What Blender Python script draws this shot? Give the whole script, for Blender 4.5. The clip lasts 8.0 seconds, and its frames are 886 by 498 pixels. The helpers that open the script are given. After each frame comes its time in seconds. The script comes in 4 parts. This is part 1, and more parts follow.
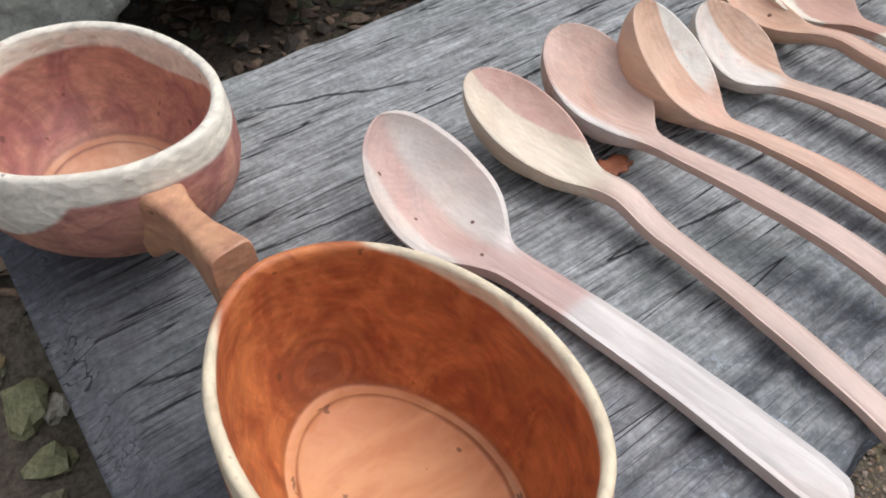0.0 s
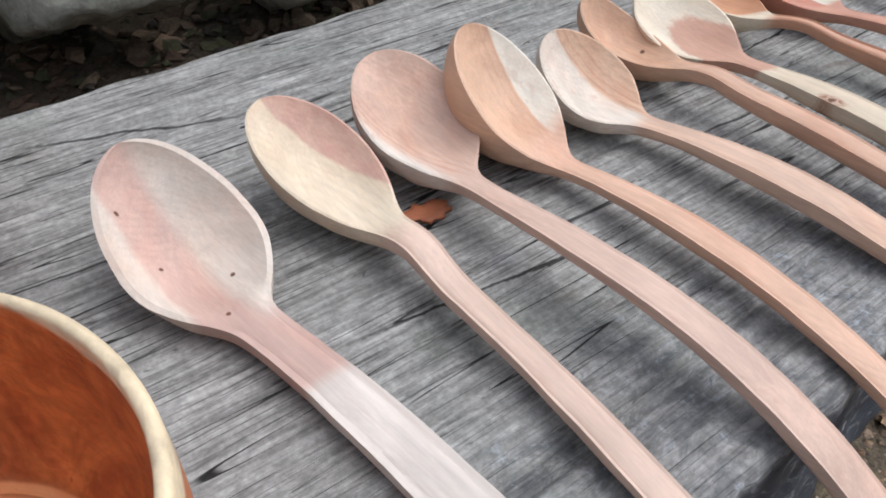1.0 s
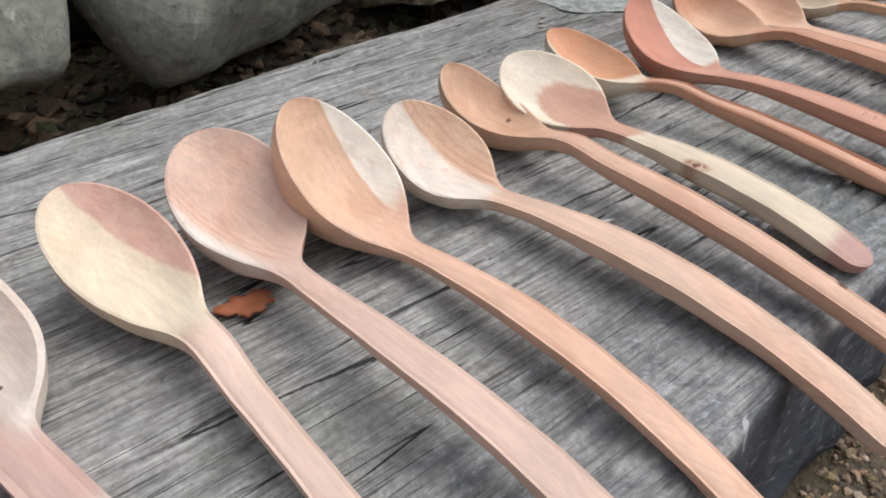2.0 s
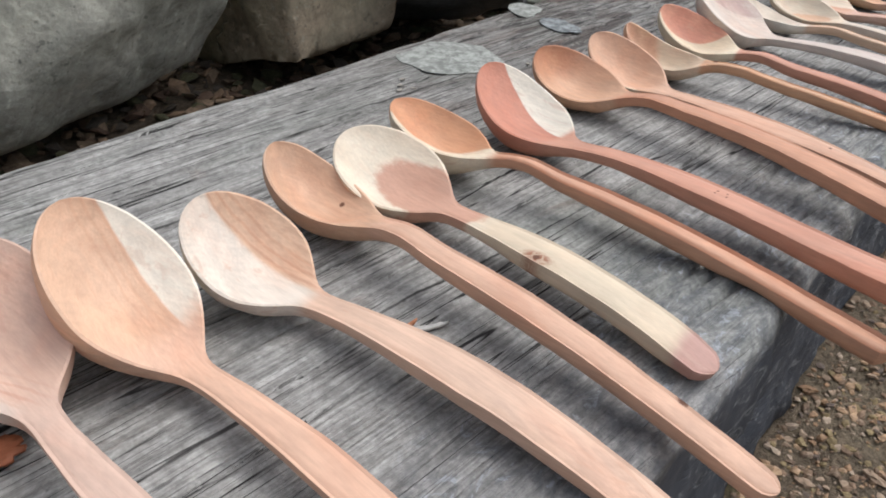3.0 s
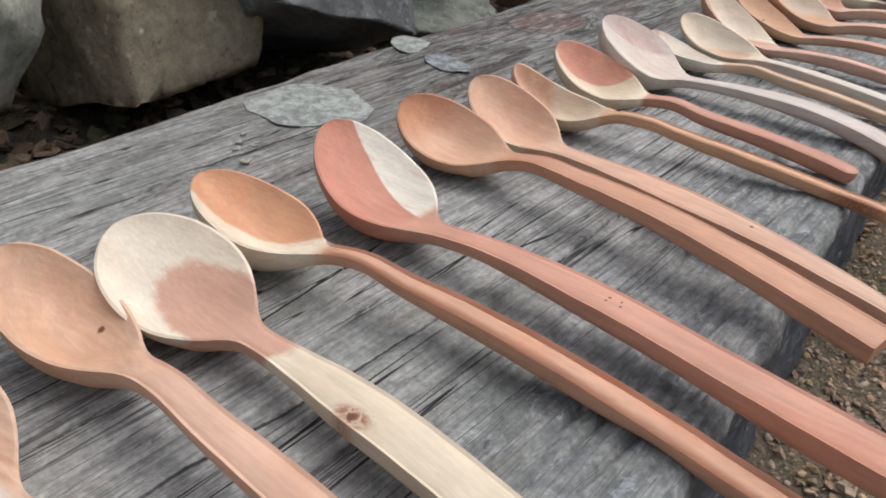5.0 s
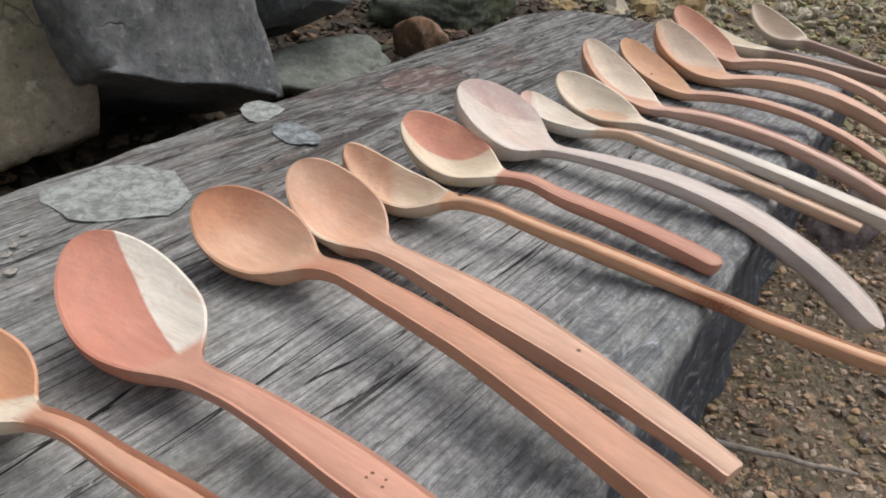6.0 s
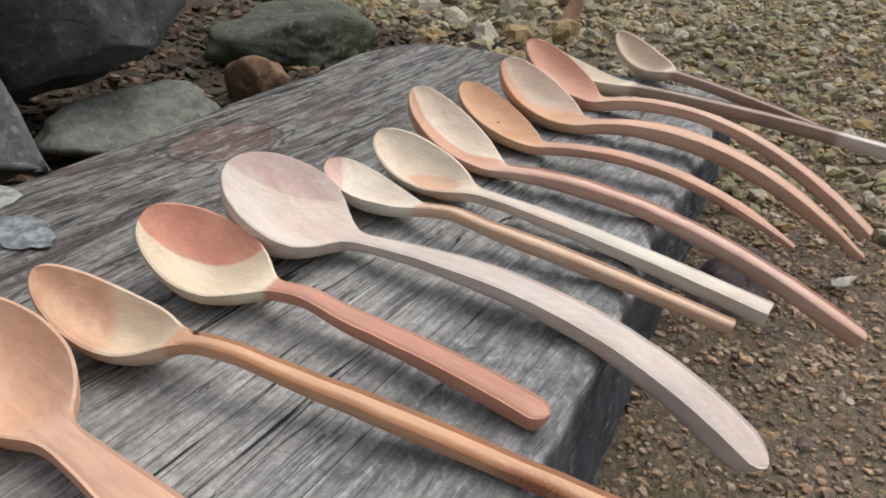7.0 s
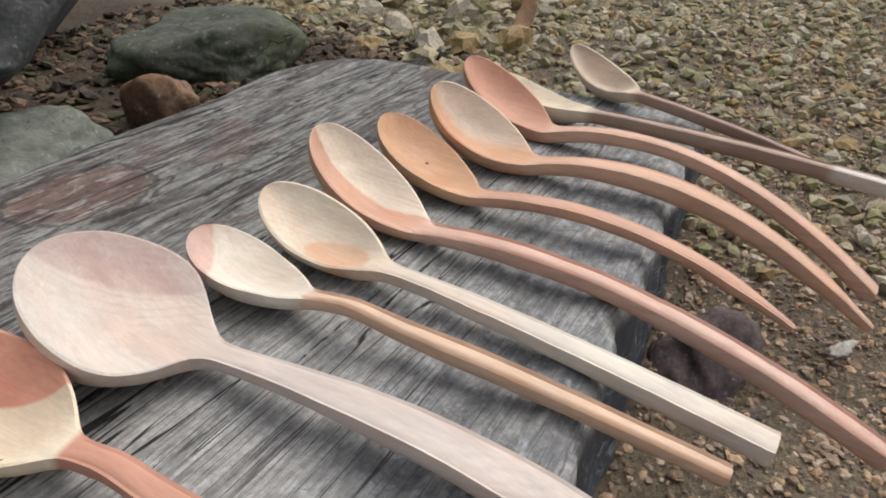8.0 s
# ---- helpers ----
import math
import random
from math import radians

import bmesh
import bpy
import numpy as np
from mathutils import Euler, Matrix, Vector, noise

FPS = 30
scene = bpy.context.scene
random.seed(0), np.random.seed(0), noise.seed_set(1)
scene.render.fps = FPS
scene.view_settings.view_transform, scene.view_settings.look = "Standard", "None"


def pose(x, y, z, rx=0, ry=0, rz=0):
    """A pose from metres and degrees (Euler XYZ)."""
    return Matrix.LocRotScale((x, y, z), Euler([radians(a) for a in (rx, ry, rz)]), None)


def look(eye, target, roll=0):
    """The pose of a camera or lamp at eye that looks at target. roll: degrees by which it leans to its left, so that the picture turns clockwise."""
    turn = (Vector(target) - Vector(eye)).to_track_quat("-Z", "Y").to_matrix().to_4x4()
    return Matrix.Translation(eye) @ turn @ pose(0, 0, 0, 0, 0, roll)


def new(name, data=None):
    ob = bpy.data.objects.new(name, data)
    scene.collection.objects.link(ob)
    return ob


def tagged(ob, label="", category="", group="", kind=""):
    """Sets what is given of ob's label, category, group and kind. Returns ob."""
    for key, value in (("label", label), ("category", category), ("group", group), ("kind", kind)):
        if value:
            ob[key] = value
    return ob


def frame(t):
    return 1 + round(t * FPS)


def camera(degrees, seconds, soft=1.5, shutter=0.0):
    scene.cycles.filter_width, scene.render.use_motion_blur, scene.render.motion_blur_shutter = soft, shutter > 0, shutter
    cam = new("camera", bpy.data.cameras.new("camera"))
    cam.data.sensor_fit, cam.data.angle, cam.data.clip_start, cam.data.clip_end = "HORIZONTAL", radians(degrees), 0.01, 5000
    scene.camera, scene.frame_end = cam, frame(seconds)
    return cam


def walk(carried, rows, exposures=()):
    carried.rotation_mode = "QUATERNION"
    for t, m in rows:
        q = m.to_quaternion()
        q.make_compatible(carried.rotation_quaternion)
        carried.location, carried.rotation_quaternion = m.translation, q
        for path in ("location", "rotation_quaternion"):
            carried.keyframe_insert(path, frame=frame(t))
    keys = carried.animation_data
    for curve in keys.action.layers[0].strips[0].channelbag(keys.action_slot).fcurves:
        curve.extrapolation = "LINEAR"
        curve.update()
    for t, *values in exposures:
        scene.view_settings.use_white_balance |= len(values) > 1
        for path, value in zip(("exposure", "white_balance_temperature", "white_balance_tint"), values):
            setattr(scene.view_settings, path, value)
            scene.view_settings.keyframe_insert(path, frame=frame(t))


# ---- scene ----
# ---- camera ----
TOP = 0.10            # height of the plank's upper face
cam = camera(61.18, 8.0, soft=1.8)
ROWS = [
    (0, 0.07000, -0.02500, 0.31300, -35.660, -47.000, -1.300),
    (0.5, 0.11800, -0.00600, 0.29800, -35.940, -48.680, 0.300),
    (1, 0.15248, -0.04451, 0.26983, -35.747, -41.377, -0.608),
    (1.5, 0.18021, -0.05378, 0.26179, -35.428, -38.006, -1.057),
    (2, 0.20795, -0.05603, 0.25918, -37.840, -36.449, -1.479),
    (2.2, 0.22006, -0.05324, 0.26111, -40.102, -36.563, -0.809),
    (3.3, 0.27209, -0.04719, 0.25979, -45.703, -33.291, 1.387),
    (3.5, 0.27627, -0.04366, 0.25662, -46.435, -33.203, 1.947),
    (4, 0.29052, -0.03750, 0.25084, -47.686, -33.191, 2.044),
    (4.2, 0.30024, -0.03460, 0.24872, -48.098, -33.436, 1.964),
    (5.3, 0.36876, -0.01944, 0.24679, -51.257, -31.527, 2.673),
    (5.5, 0.38341, -0.02001, 0.24656, -52.163, -30.772, 2.784),
    (6, 0.42747, -0.03060, 0.25237, -53.089, -30.295, 2.102),
    (6.5, 0.47658, -0.03465, 0.25041, -55.953, -29.189, 1.420),
    (7, 0.53416, -0.02219, 0.24641, -59.810, -28.802, 1.845),
    (7.5, 0.57656, -0.00772, 0.24041, -62.609, -28.380, 2.311),
    (8, 0.61696, 0.00187, 0.23854, -62.763, -28.895, 2.122),
]


def aim(x, y, z, yaw, pitch, roll):
    a, b = radians(yaw), radians(pitch)
    eye = Vector((x, y, z))
    return look(eye, eye + Vector((-math.sin(a) * math.cos(b), math.cos(a) * math.cos(b), math.sin(b))), roll)


walk(cam, [(t, aim(*row)) for t, *row in ROWS], exposures=[
    (0, 0.29, 5830, 10), (0.5, 0.24, 5830, 10), (1, 0.27, 5980, 10), (1.5, 0.29, 6150, 10), (2.2, 0.33, 6200, 10), (3.5, 0.36, 6170, 10),
    (4.2, 0.27, 6180, 10), (5.5, 0.27, 6230, 10), (7, 0.28, 6350, 10), (8, 0.29, 6400, 10)])

# ---- daylight: bright overcast sky, a soft weak sun from high on the far side ----
world = bpy.data.worlds.new("world")
scene.world = world
world.use_nodes = True
wn = world.node_tree.nodes
sky = wn.new("ShaderNodeTexSky")
sky.sky_type = "NISHITA"
sky.sun_disc = False
sky.sun_elevation, sky.sun_rotation = radians(62), radians(108)
sky.air_density, sky.dust_density, sky.ozone_density = 1.0, 4.0, 1.0
wn["Background"].inputs["Strength"].default_value = 0.15
cloud = wn.new("ShaderNodeHueSaturation")      # an overcast sky is nearly grey
cloud.inputs["Saturation"].default_value = 0.38
world.node_tree.links.new(sky.outputs[0], cloud.inputs["Color"])
world.node_tree.links.new(cloud.outputs[0], wn["Background"].inputs["Color"])
sun_data = bpy.data.lights.new("sun", "SUN")
sun_data.energy, sun_data.angle, sun_data.color = 1.1, radians(58), (1.0, 0.97, 0.955)
sun = new("sun", sun_data)
sun.matrix_world = look((2.9, -0.6, 4.5), (0.6, 0.15, 0.0))
scene.view_settings.exposure = 0.30


# ---- node helpers ----
class Nodes:
    """A small builder for procedural materials."""

    def __init__(self, name):
        self.mat = bpy.data.materials.new(name)
        self.mat.use_nodes = True
        self.t = self.mat.node_tree
        self.bsdf = self.t.nodes["Principled BSDF"]
        self.co = self.t.nodes.new("ShaderNodeTexCoord").outputs["Object"]

    def put(self, socket, value):
        if hasattr(value, "is_output"):
            self.t.links.new(value, socket)
        else:
            socket.default_value = value

    def math(self, op, a, b=0.0, c=0.0):
        n = self.t.nodes.new("ShaderNodeMath")
        n.operation = op
        for s, v in zip(n.inputs, (a, b, c)):
            self.put(s, v)
        return n.outputs[0]

    def scaled(self, x, y, z, source=None):
        n = self.t.nodes.new("ShaderNodeVectorMath")
        n.operation = "MULTIPLY"
        self.put(n.inputs[0], source or self.co)
        n.inputs[1].default_value = (x, y, z)
        return n.outputs[0]

    def axes(self, source=None):
        n = self.t.nodes.new("ShaderNodeSeparateXYZ")
        self.put(n.inputs[0], source or self.co)
        return n.outputs

    def noise(self, vector, scale=1.0, detail=3.0, rough=0.55, bend=0.0):
        n = self.t.nodes.new("ShaderNodeTexNoise")
        self.put(n.inputs["Vector"], vector)
        n.inputs["Scale"].default_value, n.inputs["Detail"].default_value = scale, detail
        n.inputs["Roughness"].default_value, n.inputs["Distortion"].default_value = rough, bend
        return n.outputs[0]

    def step(self, value, lo, hi, a=0.0, b=1.0, smooth=True):
        n = self.t.nodes.new("ShaderNodeMapRange")
        n.interpolation_type = "SMOOTHSTEP" if smooth else "LINEAR"
        for s, v in zip(n.inputs, (value, lo, hi, a, b)):
            self.put(s, v)
        return n.outputs[0]

    def mix(self, fac, a, b, how="MIX"):
        n = self.t.nodes.new("ShaderNodeMix")
        n.data_type, n.blend_type = "RGBA", how
        self.put(n.inputs["Factor"], fac)
        for s, v in ((n.inputs["A"], a), (n.inputs["B"], b)):
            self.put(s, (*v, 1.0) if isinstance(v, tuple) else v)
        return n.outputs["Result"]

    def shade(self, colour, value):
        """colour times a grey value."""
        n = self.t.nodes.new("ShaderNodeVectorMath")
        n.operation = "SCALE"
        self.put(n.inputs[0], colour)
        self.put(n.inputs["Scale"], value)
        return n.outputs[0]

    def spots(self, colour, places, dark):
        """Small dark knots at places (x, y, radius) seen from above."""
        for x, y, r in places:
            n = self.t.nodes.new("ShaderNodeVectorMath")
            n.operation = "DISTANCE"
            self.put(n.inputs[0], self.scaled(1, 1, 0))
            n.inputs[1].default_value = (x, y, 0)
            wob = self.math("ADD", n.outputs["Value"], self.math("MULTIPLY", self.math("SUBTRACT", self.noise(self.co, 900), 0.5), r * 0.9))
            colour = self.mix(self.step(wob, r * 1.25, r * 0.5), colour, dark)
        return colour

    def finish(self, colour, rough, height=None, strength=0.3, distance=0.001, gloss=0.35):
        self.put(self.bsdf.inputs["Base Color"], colour)
        self.put(self.bsdf.inputs["Roughness"], rough)
        self.bsdf.inputs["Specular IOR Level"].default_value = gloss
        if height is not None:
            b = self.t.nodes.new("ShaderNodeBump")
            b.inputs["Strength"].default_value, b.inputs["Distance"].default_value = strength, distance
            self.put(b.inputs["Height"], height)
            self.put(self.bsdf.inputs["Normal"], b.outputs[0])
        return self.mat


CREAM, PALE, PINK = (0.72, 0.59, 0.41), (0.70, 0.60, 0.48), (0.62, 0.39, 0.29)
ORANGE, TAN, RED = (0.62, 0.33, 0.16), (0.64, 0.385, 0.235), (0.47, 0.18, 0.11)
ROSE, MAUVE, BROWN = (0.55, 0.27, 0.19), (0.55, 0.40, 0.33), (0.33, 0.21, 0.14)


def spoon_wood(bowl, other=None, split=(1, 0, 0, 0), blur=0.0012, wander=0.003, swirl=None, rings_at=0.0, handle=None, start=0.006, fade=0.004, tail=None, tail_at=0.1, band=None, patch=None, figure=0.07, spots=(), seed=0.0, lean=0.0):
    """Carved fruit wood, heartwood and sapwood: other beyond the plane split, handle past the neck, tail past tail_at, band (x from, x to, colour)."""
    n = Nodes("carved_wood")
    cool = lambda c: c and (c[0] * 0.955, c[1] * 0.985, min(1.0, c[2] * 1.055))
    bowl, other, handle, tail = cool(bowl), cool(other), cool(handle), cool(tail)
    at = n.t.nodes.new("ShaderNodeVectorMath")
    at.inputs[0].default_value = (seed, seed * 0.7, seed * 1.3)
    spin = n.t.nodes.new("ShaderNodeVectorRotate")   # the grain follows the handle
    spin.rotation_type = "Z_AXIS"
    n.put(spin.inputs["Vector"], n.co)
    spin.inputs["Angle"].default_value = -radians(lean)
    n.put(at.inputs[1], spin.outputs[0])
    p = at.outputs[0]
    x, y, z = n.axes()
    warp = n.math("MULTIPLY", n.math("SUBTRACT", n.noise(n.scaled(70, 38, 70, p), 1.0, 3.0), 0.5), 2 * wander)
    col = n.mix(n.step(n.noise(n.scaled(45, 30, 45, p), 1.0, 4.0, 0.6), 0.3, 0.75), bowl, tuple(c * k for c, k in zip(bowl, (0.97, 0.90, 0.85))))
    if band:
        lo, hi, tone = band
        inside = n.math("MULTIPLY", n.step(n.math("ADD", x, warp), lo - blur, lo + blur), n.step(n.math("ADD", x, warp), hi + 2 * blur, hi - 2 * blur))
        col = n.mix(inside, col, tone)
    if other:
        d = n.math("ADD", n.math("MULTIPLY", x, split[0]), n.math("MULTIPLY", y, split[1]))
        d = n.math("ADD", n.math("ADD", d, n.math("MULTIPLY", z, split[2])), n.math("SUBTRACT", warp, split[3]))
        if rings_at:                              # growth rings beside the sapwood
            wave = n.math("SINE", n.math("MULTIPLY", n.math("ADD", d, n.math("MULTIPLY", n.noise(n.scaled(60, 12, 60, p), 1.0, 2.0), 0.004)), 2000.0))
            close = n.step(n.math("ABSOLUTE", n.math("ADD", d, 0.003)), 0.012, 0.002)
            col = n.mix(n.math("MULTIPLY", n.math("MULTIPLY", n.step(wave, 0.2, 0.95), close), rings_at), col, tuple(c * k for c, k in zip(bowl, (0.80, 0.60, 0.50))))
        mottled = other if sum(other) > 1.35 else n.mix(n.step(n.noise(n.scaled(1, 0.6, 1, p), 85, 4.0, 0.65, 0.8), 0.40, 0.68, 0.0, 0.55), other, tuple(min(0.78, c * k) for c, k in zip(other, (1.18, 1.38, 1.36))))
        col = n.mix(n.step(d, -blur, blur), col, mottled)
    if patch:
        px, py, rx, ry, tone = patch
        e = n.math("ADD", n.math("POWER", n.math("DIVIDE", n.math("SUBTRACT", n.math("ADD", x, warp), px), rx), 2.0), n.math("POWER", n.math("DIVIDE", n.math("SUBTRACT", y, py), ry), 2.0))
        col = n.mix(n.step(n.math("ADD", e, n.math("MULTIPLY", n.noise(p, 260, 3.0), 0.5)), 1.45, 1.05), col, tone)
    back = n.math("SUBTRACT", warp, y)
    if handle:
        col = n.mix(n.step(back, start - fade, start + fade), col, handle)
    if tail:
        col = n.mix(n.step(back, tail_at - 0.003, tail_at + 0.003), col, tail)
    # growth rings and fine pores, both drawn out along the spoon
    rings = n.noise(n.scaled(300, 16, 300, p), 1.0, 2.0, 0.5, 0.8)
    pores = n.noise(n.scaled(1500, 60, 1500, p), 1.0, 2.0)
    tone = n.math("MULTIPLY", n.step(rings, 0.3, 0.7, 1 - figure, 1.03), n.step(pores, 0.25, 0.75, 0.95, 1.03))
    tone = n.math("MULTIPLY", tone, n.step(n.noise(n.scaled(1, 0.5, 1, p), 75, 5.0, 0.62), 0.3, 0.7, 0.89, 1.05))
    col = n.shade(col, tone)
    blush = n.noise(n.scaled(1, 0.38, 1, p), 34, 4.0, 0.6, 0.8)
    warm = n.t.nodes.new("ShaderNodeVectorMath")
    warm.operation = "MULTIPLY"
    n.put(warm.inputs[0], col)
    warm.inputs[1].default_value = (0.98, 0.83, 0.77)
    col = n.mix(n.step(blush, 0.46, 0.70, 0.0, 0.6), col, warm.outputs[0])
    bow = n.math("ADD", n.math("ADD", n.math("MULTIPLY", x, 0.8), n.math("MULTIPLY", z, 1.4)), n.math("MULTIPLY", n.noise(n.scaled(42, 11, 42, p), 1.0, 2.0, 0.5), 0.016))
    lines = n.math("SINE", n.math("MULTIPLY", bow, 2100.0))
    some = n.step(n.noise(n.scaled(55, 14, 55, p), 1.3, 2.0), 0.46, 0.66, 0.0, 0.55)
    col = n.mix(n.math("MULTIPLY", n.step(lines, -0.4, 1.0), some), col, n.shade(col, 0.90))
    streak = n.noise(n.scaled(240, 9, 240, p), 1.0, 3.0, 0.6, 0.6)
    col = n.mix(n.step(streak, 0.57, 0.66, 0.0, min(0.6, figure * 3.2)), col, tuple(c * k for c, k in zip(bowl, (0.80, 0.66, 0.62))))
    if swirl:                                     # a brown knot with figured wood round it
        kx, ky, r = swirl
        far = n.t.nodes.new("ShaderNodeVectorMath")
        far.operation = "DISTANCE"
        n.put(far.inputs[0], n.scaled(1, 0.55, 0))
        far.inputs[1].default_value = (kx, ky * 0.55, 0)
        fig = n.noise(p, 330, 4.0, 0.65, 2.0)
        near = n.step(n.math("ADD", far.outputs["Value"], n.math("MULTIPLY", n.math("SUBTRACT", fig, 0.5), r)), r, r * 0.45)
        col = n.mix(n.math("MULTIPLY", near, n.step(fig, 0.36, 0.56, 0.30, 0.95)), col, (0.27, 0.10, 0.05))
    if spots:
        col = n.spots(col, spots, (0.13, 0.055, 0.03))
    cut = n.t.nodes.new("ShaderNodeTexVoronoi")
    n.put(cut.inputs["Vector"], n.scaled(120, 60, 120, p))
    height = n.math("ADD", n.math("MULTIPLY", cut.outputs["Distance"], 0.5), n.math("MULTIPLY", pores, 0.25))
    return n.finish(col, n.step(rings, 0.2, 0.8, 0.5, 0.66), height, 0.25, 0.0006, 0.3)


def long_crack(n, col, x, y, x0, y0, x1, y1, wide, wobble=0.004):
    """One dark check in the plank from (x0, y0) to (x1, y1), tapering at both ends."""
    slope = (y1 - y0) / (x1 - x0)
    mid = n.math("ADD", n.math("MULTIPLY", n.math("SUBTRACT", x, x0), slope), y0)
    mid = n.math("ADD", mid, n.math("MULTIPLY", n.math("SUBTRACT", n.noise(n.scaled(28, 0, 0), 1.0, 4.0, 0.6), 0.5), 2 * wobble))
    off = n.math("ADD", n.math("ABSOLUTE", n.math("SUBTRACT", y, mid)), n.math("MULTIPLY", n.math("SUBTRACT", n.noise(n.co, 420, 3.0), 0.5), wide * 0.9))
    span = n.math("MULTIPLY", n.step(x, x0, x0 + 0.3 * (x1 - x0)), n.step(x, x1, x1 - 0.3 * (x1 - x0)))
    return n.mix(n.math("MULTIPLY", n.step(off, wide, wide * 0.25), n.math("MULTIPLY", span, 0.9)), col, (0.022, 0.020, 0.018))


def weathered_wood(name, light, dark, green=(0.20, 0.215, 0.185)):
    """Old grey plank: silvery fibres along x, black checks, a greenish cast, brown knots."""
    n = Nodes(name)
    x, y, z = n.axes()
    fibre = n.noise(n.scaled(34, 440, 440), 1.0, 5.0, 0.70, 0.5)
    dash = n.noise(n.scaled(42, 240, 240), 1.0, 4.0, 0.68, 0.8)
    broad = n.noise(n.scaled(20, 34, 34), 1.0, 6.0, 0.70, 1.1)
    stain = n.noise(n.scaled(7, 10, 10), 1.0, 5.0, 0.62, 0.8)
    col = n.mix(n.step(fibre, 0.33, 0.67), dark, light)
    col = n.mix(n.step(dash, 0.42, 0.30, 0.0, 0.4), col, tuple(c * 0.9 for c in dark))
    col = n.mix(n.step(dash, 0.60, 0.74, 0.0, 0.35), col, tuple(c * 1.3 for c in light))
    col = n.mix(n.step(broad, 0.46, 0.70, 0.0, 0.38), col, tuple(c * 0.55 for c in light))
    col = n.mix(n.step(stain, 0.48, 0.70, 0.0, 0.45), col, green)
    brown = n.noise(n.scaled(9, 16, 16), 1.3, 4.0, 0.65, 1.2)
    col = n.mix(n.step(brown, 0.60, 0.74, 0.0, 0.45), col, (0.15, 0.105, 0.08))
    # the far back strip: old bark-brown wood with swirling dark grain
    far = n.math("MULTIPLY", n.step(x, 0.38, 0.72), n.step(n.math("ADD", y, n.math("MULTIPLY", broad, 0.10)), 0.19, 0.275))
    col = n.mix(n.math("MULTIPLY", far, 0.40), col, (0.165, 0.155, 0.130))
    swirl = n.noise(n.scaled(13, 74, 60), 1.0, 5.0, 0.66, 1.3)
    col = n.mix(n.math("MULTIPLY", far, n.step(swirl, 0.46, 0.60, 0.0, 0.80)), col, (0.085, 0.066, 0.056))
    rust = n.noise(n.scaled(16, 34, 34), 1.0, 4.0, 0.65, 1.0)
    col = n.mix(n.math("MULTIPLY", far, n.step(rust, 0.54, 0.68, 0.0, 0.60)), col, (0.135, 0.080, 0.062))
    vein = n.math("ABSOLUTE", n.math("SUBTRACT", n.noise(n.scaled(9, 85, 70), 1.0, 4.0, 0.6, 1.4), 0.5))
    col = n.mix(n.math("MULTIPLY", far, n.step(vein, 0.035, 0.006, 0.0, 0.8)), col, (0.036, 0.031, 0.028))
    col = n.shade(col, n.math("SUBTRACT", 1.0, n.math("MULTIPLY", far, 0.10)))
    knot = n.t.nodes.new("ShaderNodeVectorMath")
    knot.operation = "DISTANCE"
    n.put(knot.inputs[0], n.scaled(0.80, 1.05, 0))
    knot.inputs[1].default_value = (0.803 * 0.80, 0.272 * 1.05, 0)
    ring = n.math("ADD", knot.outputs["Value"], n.math("MULTIPLY", n.math("SUBTRACT", n.noise(n.co, 60, 3.0), 0.5), 0.014))
    col = n.mix(n.step(ring, 0.027, 0.021, 0.0, 0.72), col, (0.120, 0.066, 0.048))
    flakes = n.noise(n.scaled(60, 150, 150), 1.0, 3.0, 0.6, 0.8)
    col = n.mix(n.math("MULTIPLY", n.step(ring, 0.026, 0.020), n.step(flakes, 0.56, 0.64, 0.0, 0.75)), col, (0.30, 0.275, 0.245))
    col = n.mix(n.step(n.math("ABSOLUTE", n.math("SUBTRACT", ring, 0.0268)), 0.0022, 0.0006, 0.0, 0.7), col, (0.045, 0.034, 0.028))
    # the plank's left end, under the cups, is much darker
    left_end = n.math("ADD", n.math("ADD", x, n.math("MULTIPLY", y, 0.12)), n.math("MULTIPLY", n.math("SUBTRACT", stain, 0.5), 0.16))
    col = n.mix(n.step(left_end, 0.175, 0.085, 0.0, 0.78), col, (0.058, 0.056, 0.060))
    # the front edge is worn, bluish and scuffed
    worn = n.step(n.math("SUBTRACT", n.math("SUBTRACT", y, n.math("MULTIPLY", x, 0.088)), n.math("MULTIPLY", broad, 0.05)), 0.018, -0.018)
    col = n.mix(n.math("MULTIPLY", worn, n.step(n.noise(n.scaled(60, 90, 90), 1.0, 5.0, 0.7, 1.0), 0.36, 0.60, 0.68, 0.12)), col, (0.090, 0.094, 0.102))
    scuff = n.noise(n.scaled(70, 130, 130), 1.0, 5.0, 0.7, 1.5)
    col = n.mix(n.math("MULTIPLY", n.math("MULTIPLY", worn, n.step(scuff, 0.56, 0.66)), 0.65), col, (0.36, 0.38, 0.40))
    # fine black checks that open along the fibres
    check = n.noise(n.scaled(5.5, 190, 190), 1.0, 1.0, 0.40, 0.05)
    line = n.math("ABSOLUTE", n.math("SUBTRACT", check, 0.5))
    inner = n.step(n.math("SUBTRACT", y, n.math("MULTIPLY", x, 0.088)), 0.000, 0.022)
    where = n.math("MULTIPLY", n.step(n.noise(n.scaled(13, 30, 30), 1.0, 2.0), 0.42, 0.52), inner)
    blot = n.noise(n.scaled(26, 46, 46), 1.0, 6.0, 0.7, 1.0)
    col = n.shade(col, n.step(blot, 0.34, 0.66, 0.86, 1.10))
    pit = n.noise(n.scaled(150, 230, 230), 1.0, 3.0, 0.6, 0.8)
    col = n.mix(n.step(pit, 0.69, 0.75, 0.0, 0.5), col, (0.045, 0.043, 0.045))
